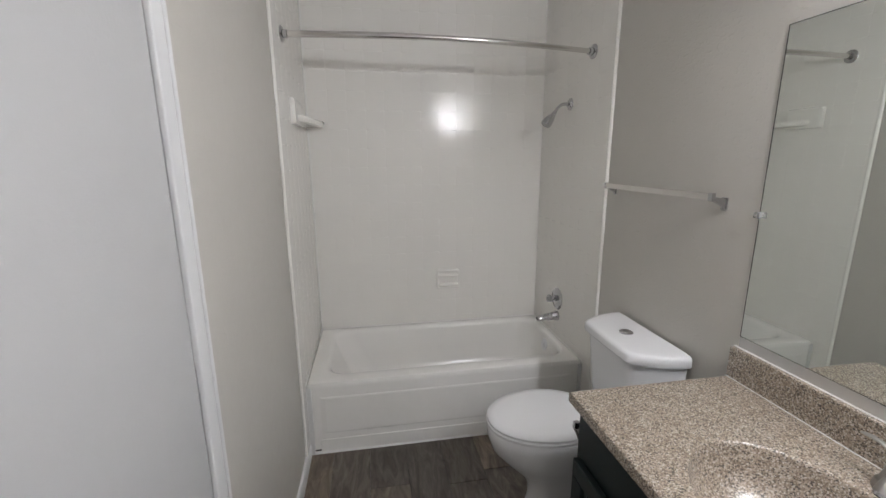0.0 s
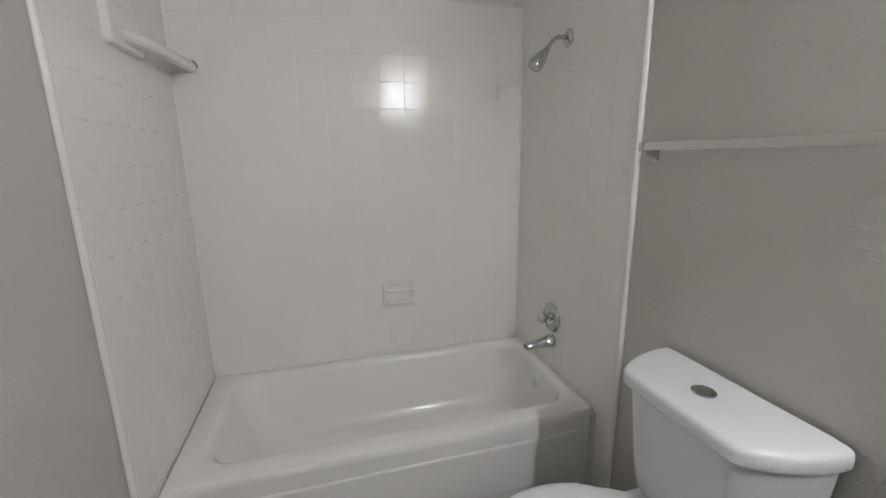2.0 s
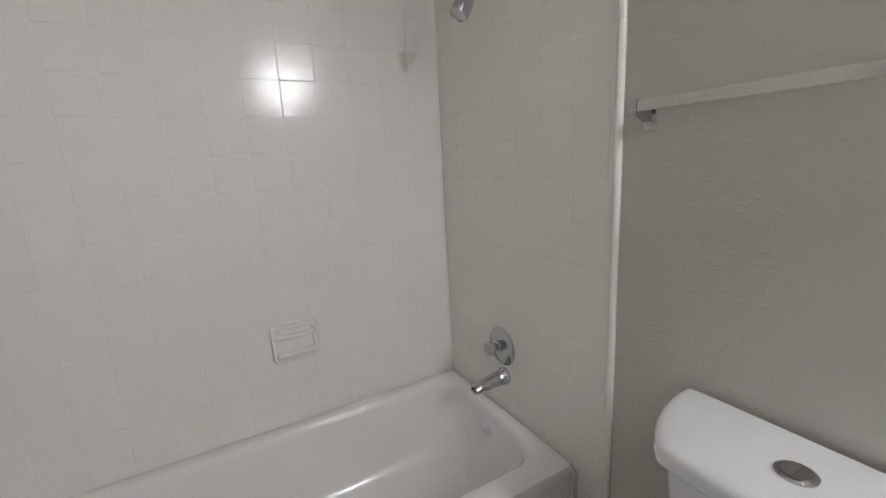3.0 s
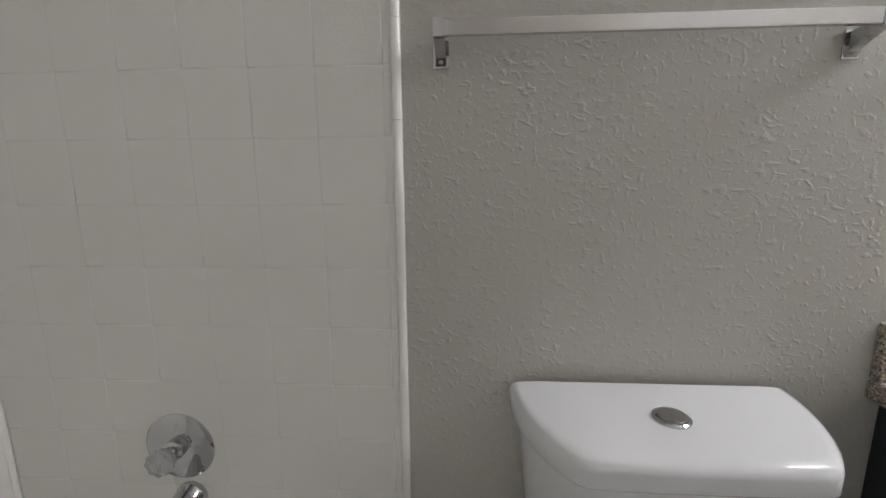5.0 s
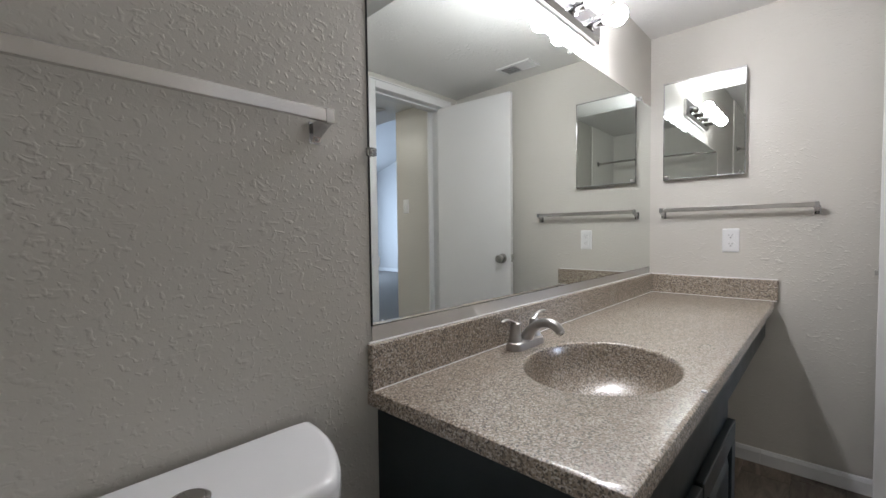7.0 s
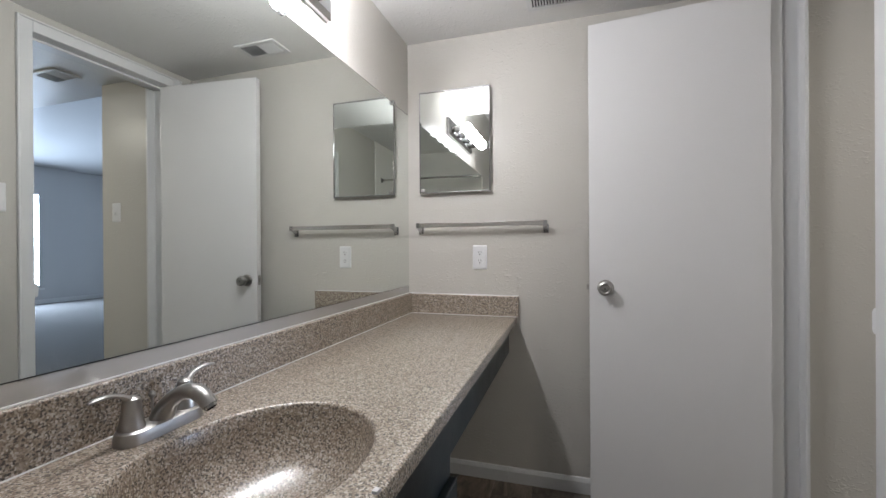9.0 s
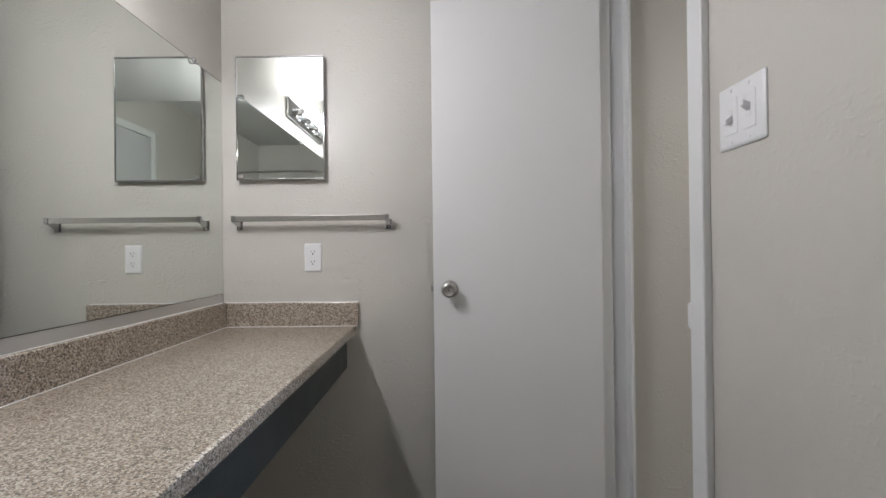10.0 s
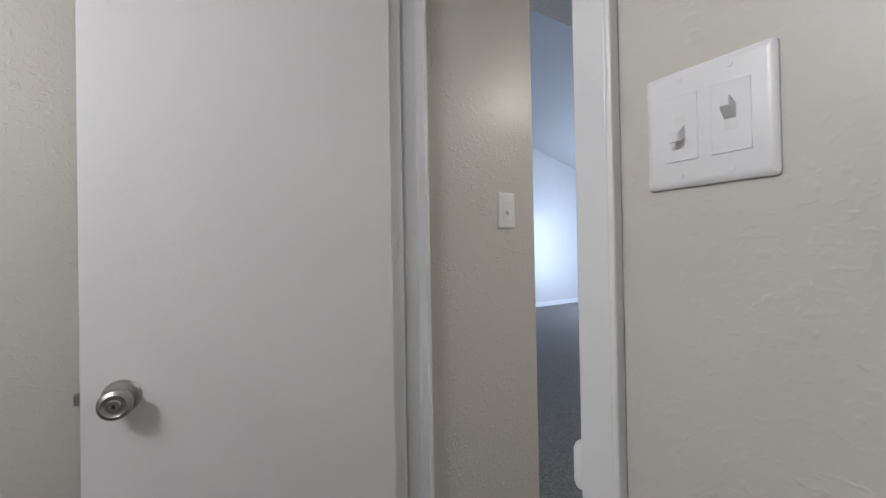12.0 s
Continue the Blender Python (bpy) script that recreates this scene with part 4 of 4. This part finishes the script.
dish = thing("soap_dish", (0.832, B - 0.0075, 0.68), "white glazed ceramic soap dish on the back wall", "soap dish")
DY = B - 0.0078
dring = lambda i, j, y: [(a, y, b) for a, b, _ in rounded(0.832, 0.678, 0.075 - i, 0.063 - j, 0.012, 0)]
part("frame", loft([dring(0, 0, DY), dring(0, 0, DY - 0.012), dring(0.004, 0.004, DY - 0.017), dring(0.012, 0.014, DY - 0.015), dring(0.016, 0.018, DY - 0.006)], cap0=False), GLAZE, dish, "", True)
part("ledge", loft([[(0.832 + s * 0.062, DY - y, z) for y, z in ((0.004, 0.640), (0.030, 0.632), (0.036, 0.640), (0.034, 0.650), (0.026, 0.652), (0.004, 0.650))] for s in (-1, 1)]), GLAZE, dish, "", True)
part("grab_bar", tube([(0.768, DY - 0.008, 0.700), (0.775, DY - 0.024, 0.704), (0.832, DY - 0.027, 0.705), (0.889, DY - 0.024, 0.704), (0.896, DY - 0.008, 0.700)], 0.0075, 10), GLAZE, dish, "", True)

# ---- floor planks ----
floor = bpy.data.objects["floor"]
PW = 0.178
rnd = random.Random(4)
x = -0.055
while x < W:
    y = -0.5 - rnd.random() * 0.8
    while y < TUB + 0.2:
        a, b, c, d = max(x, 0.0) + 0.0006, min(x + PW, W) - 0.0006, max(y, 0.0) + 0.0006, min(y + 1.21, TUB + 0.02) - 0.0006
        if d - c > 0.02 and b - a > 0.01:
            part("plank", box(a, b, c, d, -0.0055, rnd.uniform(-0.0002, 0.0002), 0.0009, 1), PLANK, floor)
        y += 1.21
    x += PW
part("plank", box(-0.062, -0.001, DOOR0 + 0.017, DOOR1 - 0.017, -0.0055, 0.0, 0.0009, 1), PLANK, floor)
part("threshold", box(-WT - 0.01, -0.063, DOOR0 + 0.017, DOOR1 - 0.017, -0.0055, 0.0065, 0.003, 2), NICKEL, floor)

# ---- wall tiles ----
PITCH, GAP = 0.1085, 0.0002


def tile_mesh(w, h, name="tile"):
    """Lies in x, z; glazed face towards -y, softly pillowed at the edges."""
    bm = loft([[(a, y, b) for a, b in ((-w / 2 + i, -h / 2 + i), (w / 2 - i, -h / 2 + i), (w / 2 - i, h / 2 - i), (-w / 2 + i, h / 2 - i))]
               for i, y in ((0.0, 0.0), (0.0, -0.00694), (0.0006, -0.00718), (0.0014, -0.00736), (0.0024, -0.00746), (0.0036, -0.0075))], cap0=False)
    bmesh.ops.recalc_face_normals(bm, faces=bm.faces[:])
    for f in bm.faces:
        f.smooth = True
    bm.faces.ensure_lookup_table()
    for e in bm.faces[-1].edges:
        e.smooth = False
    me = bpy.data.meshes.new(name)
    bm.to_mesh(me)
    bm.free()
    me.materials.append(GLAZE)
    return me


MESHES = {}


def tiled(u0, u1, lines_u):
    """Rows and columns of tiles between u0 and u1 and from the bath rim to the ceiling."""
    rows = [(max(1.512 + PITCH * k, RIM + 0.004), min(1.512 + PITCH * (k + 1), HIGH - 0.001)) for k in range(-11, 9)]
    cols = [(max(u, u0), min(u + PITCH, u1)) for u in lines_u]
    return [r for r in rows if r[1] - r[0] > 0.012], [c for c in cols if c[1] - c[0] > 0.012]


def lay(parent, rows, cols, place):
    r = random.Random(len(cols) * 7)
    for a, b in rows:
        for c, d in cols:
            key = (round(d - c, 4), round(b - a, 4))
            if key not in MESHES:
                MESHES[key] = tile_mesh(d - c - GAP, b - a - GAP)
            ob = new("tile", MESHES[key])
            ob.parent = parent
            ob.matrix_local = place((c + d) / 2, (a + b) / 2) @ pose(0, 0, 0, r.uniform(-0.06, 0.06), 0, r.uniform(-0.06, 0.06))


back = solid("wall_tiles_back", boxes([(0.002, W - 0.002, B - 0.0070, B - 0.0005, RIM - 0.02, HIGH - 0.0005)]), GROUT, "white glazed square tiles on the shower back wall", "tiles")
rows, cols = tiled(0.009, W - 0.009, [0.0195 + PITCH * k for k in range(-1, 15)])
lay(back, rows, cols, lambda u, z: pose(u, B - 0.001, z))
east = solid("wall_tiles_east", boxes([(W - 0.0070, W - 0.0005, EDGE + 0.004, B - 0.0068, RIM - 0.02, HIGH - 0.0005), (W - 0.0070, W - 0.0005, EDGE + 0.004, TUB - 0.001, 0.002, RIM - 0.02)]), GROUT, "white glazed square tiles beside the shower valve", "tiles")
lines = [B - 0.009 - PITCH * (k + 1) for k in range(0, 8)]
rows, cols = tiled(EDGE + 0.016, B - 0.009, lines)
lay(east, rows, cols, lambda u, z: pose(W - 0.001, u, z, 0, 0, -90))
low = [(1.512 + PITCH * k, 1.512 + PITCH * (k + 1)) for k in range(-14, -10)]
low = [(max(a, 0.004), min(b, RIM + 0.003)) for a, b in low if b > 0.02 and min(b, RIM + 0.003) - max(a, 0.004) > 0.012]
lay(east, low, [(EDGE + 0.016, TUB - 0.004)], lambda u, z: pose(W - 0.001, u, z, 0, 0, -90))
west = solid("wall_tiles_west", boxes([(0.0005, 0.0070, EDGE + 0.004, B - 0.0068, RIM - 0.02, HIGH - 0.0005), (0.0005, 0.0070, EDGE + 0.004, TUB - 0.001, 0.002, RIM - 0.02)]), GROUT, "white glazed square tiles on the shower side wall", "tiles")
rows, cols = tiled(EDGE + 0.016, B - 0.009, lines)
lay(west, rows, cols, lambda u, z: pose(0.001, u, z, 0, 0, 90))
lay(west, low, [(EDGE + 0.016, TUB - 0.004)], lambda u, z: pose(0.001, u, z, 0, 0, 90))


def nose_mesh(h, flip):
    """Quarter-round edge trim, upright."""
    prof = [(0.0, 0.0), (0.0, -0.0105), (0.003, -0.0118), (0.008, -0.0112), (0.0125, -0.0085), (0.0150, -0.0045), (0.0155, 0.0)]
    if flip:
        prof = [(0.0155 - u, v) for u, v in prof]
    bm = loft([[(u, v, z) for u, v in prof] for z in (-h / 2, h / 2)])
    bmesh.ops.recalc_face_normals(bm, faces=bm.faces[:])
    for f in bm.faces:
        f.smooth = len(f.verts) == 4
        for e in f.edges:
            e.smooth = e.smooth and len(f.verts) == 4
    me = bpy.data.meshes.new("tile_trim")
    bm.to_mesh(me)
    bm.free()
    me.materials.append(GLAZE)
    return me


for parent, x, turn, flip in ((east, W - 0.0006, -90, 1), (west, 0.0006, 90, -1)):
    nose = nose_mesh(0.1504, flip < 0)
    z = HIGH - 0.0756
    while z > 0.08:
        ob = new("tile_trim", nose)
        ob.parent = parent
        ob.matrix_local = pose(x, EDGE + (0.0155 if flip > 0 else 0.0), z, 0, 0, turn)
        z -= 0.1510
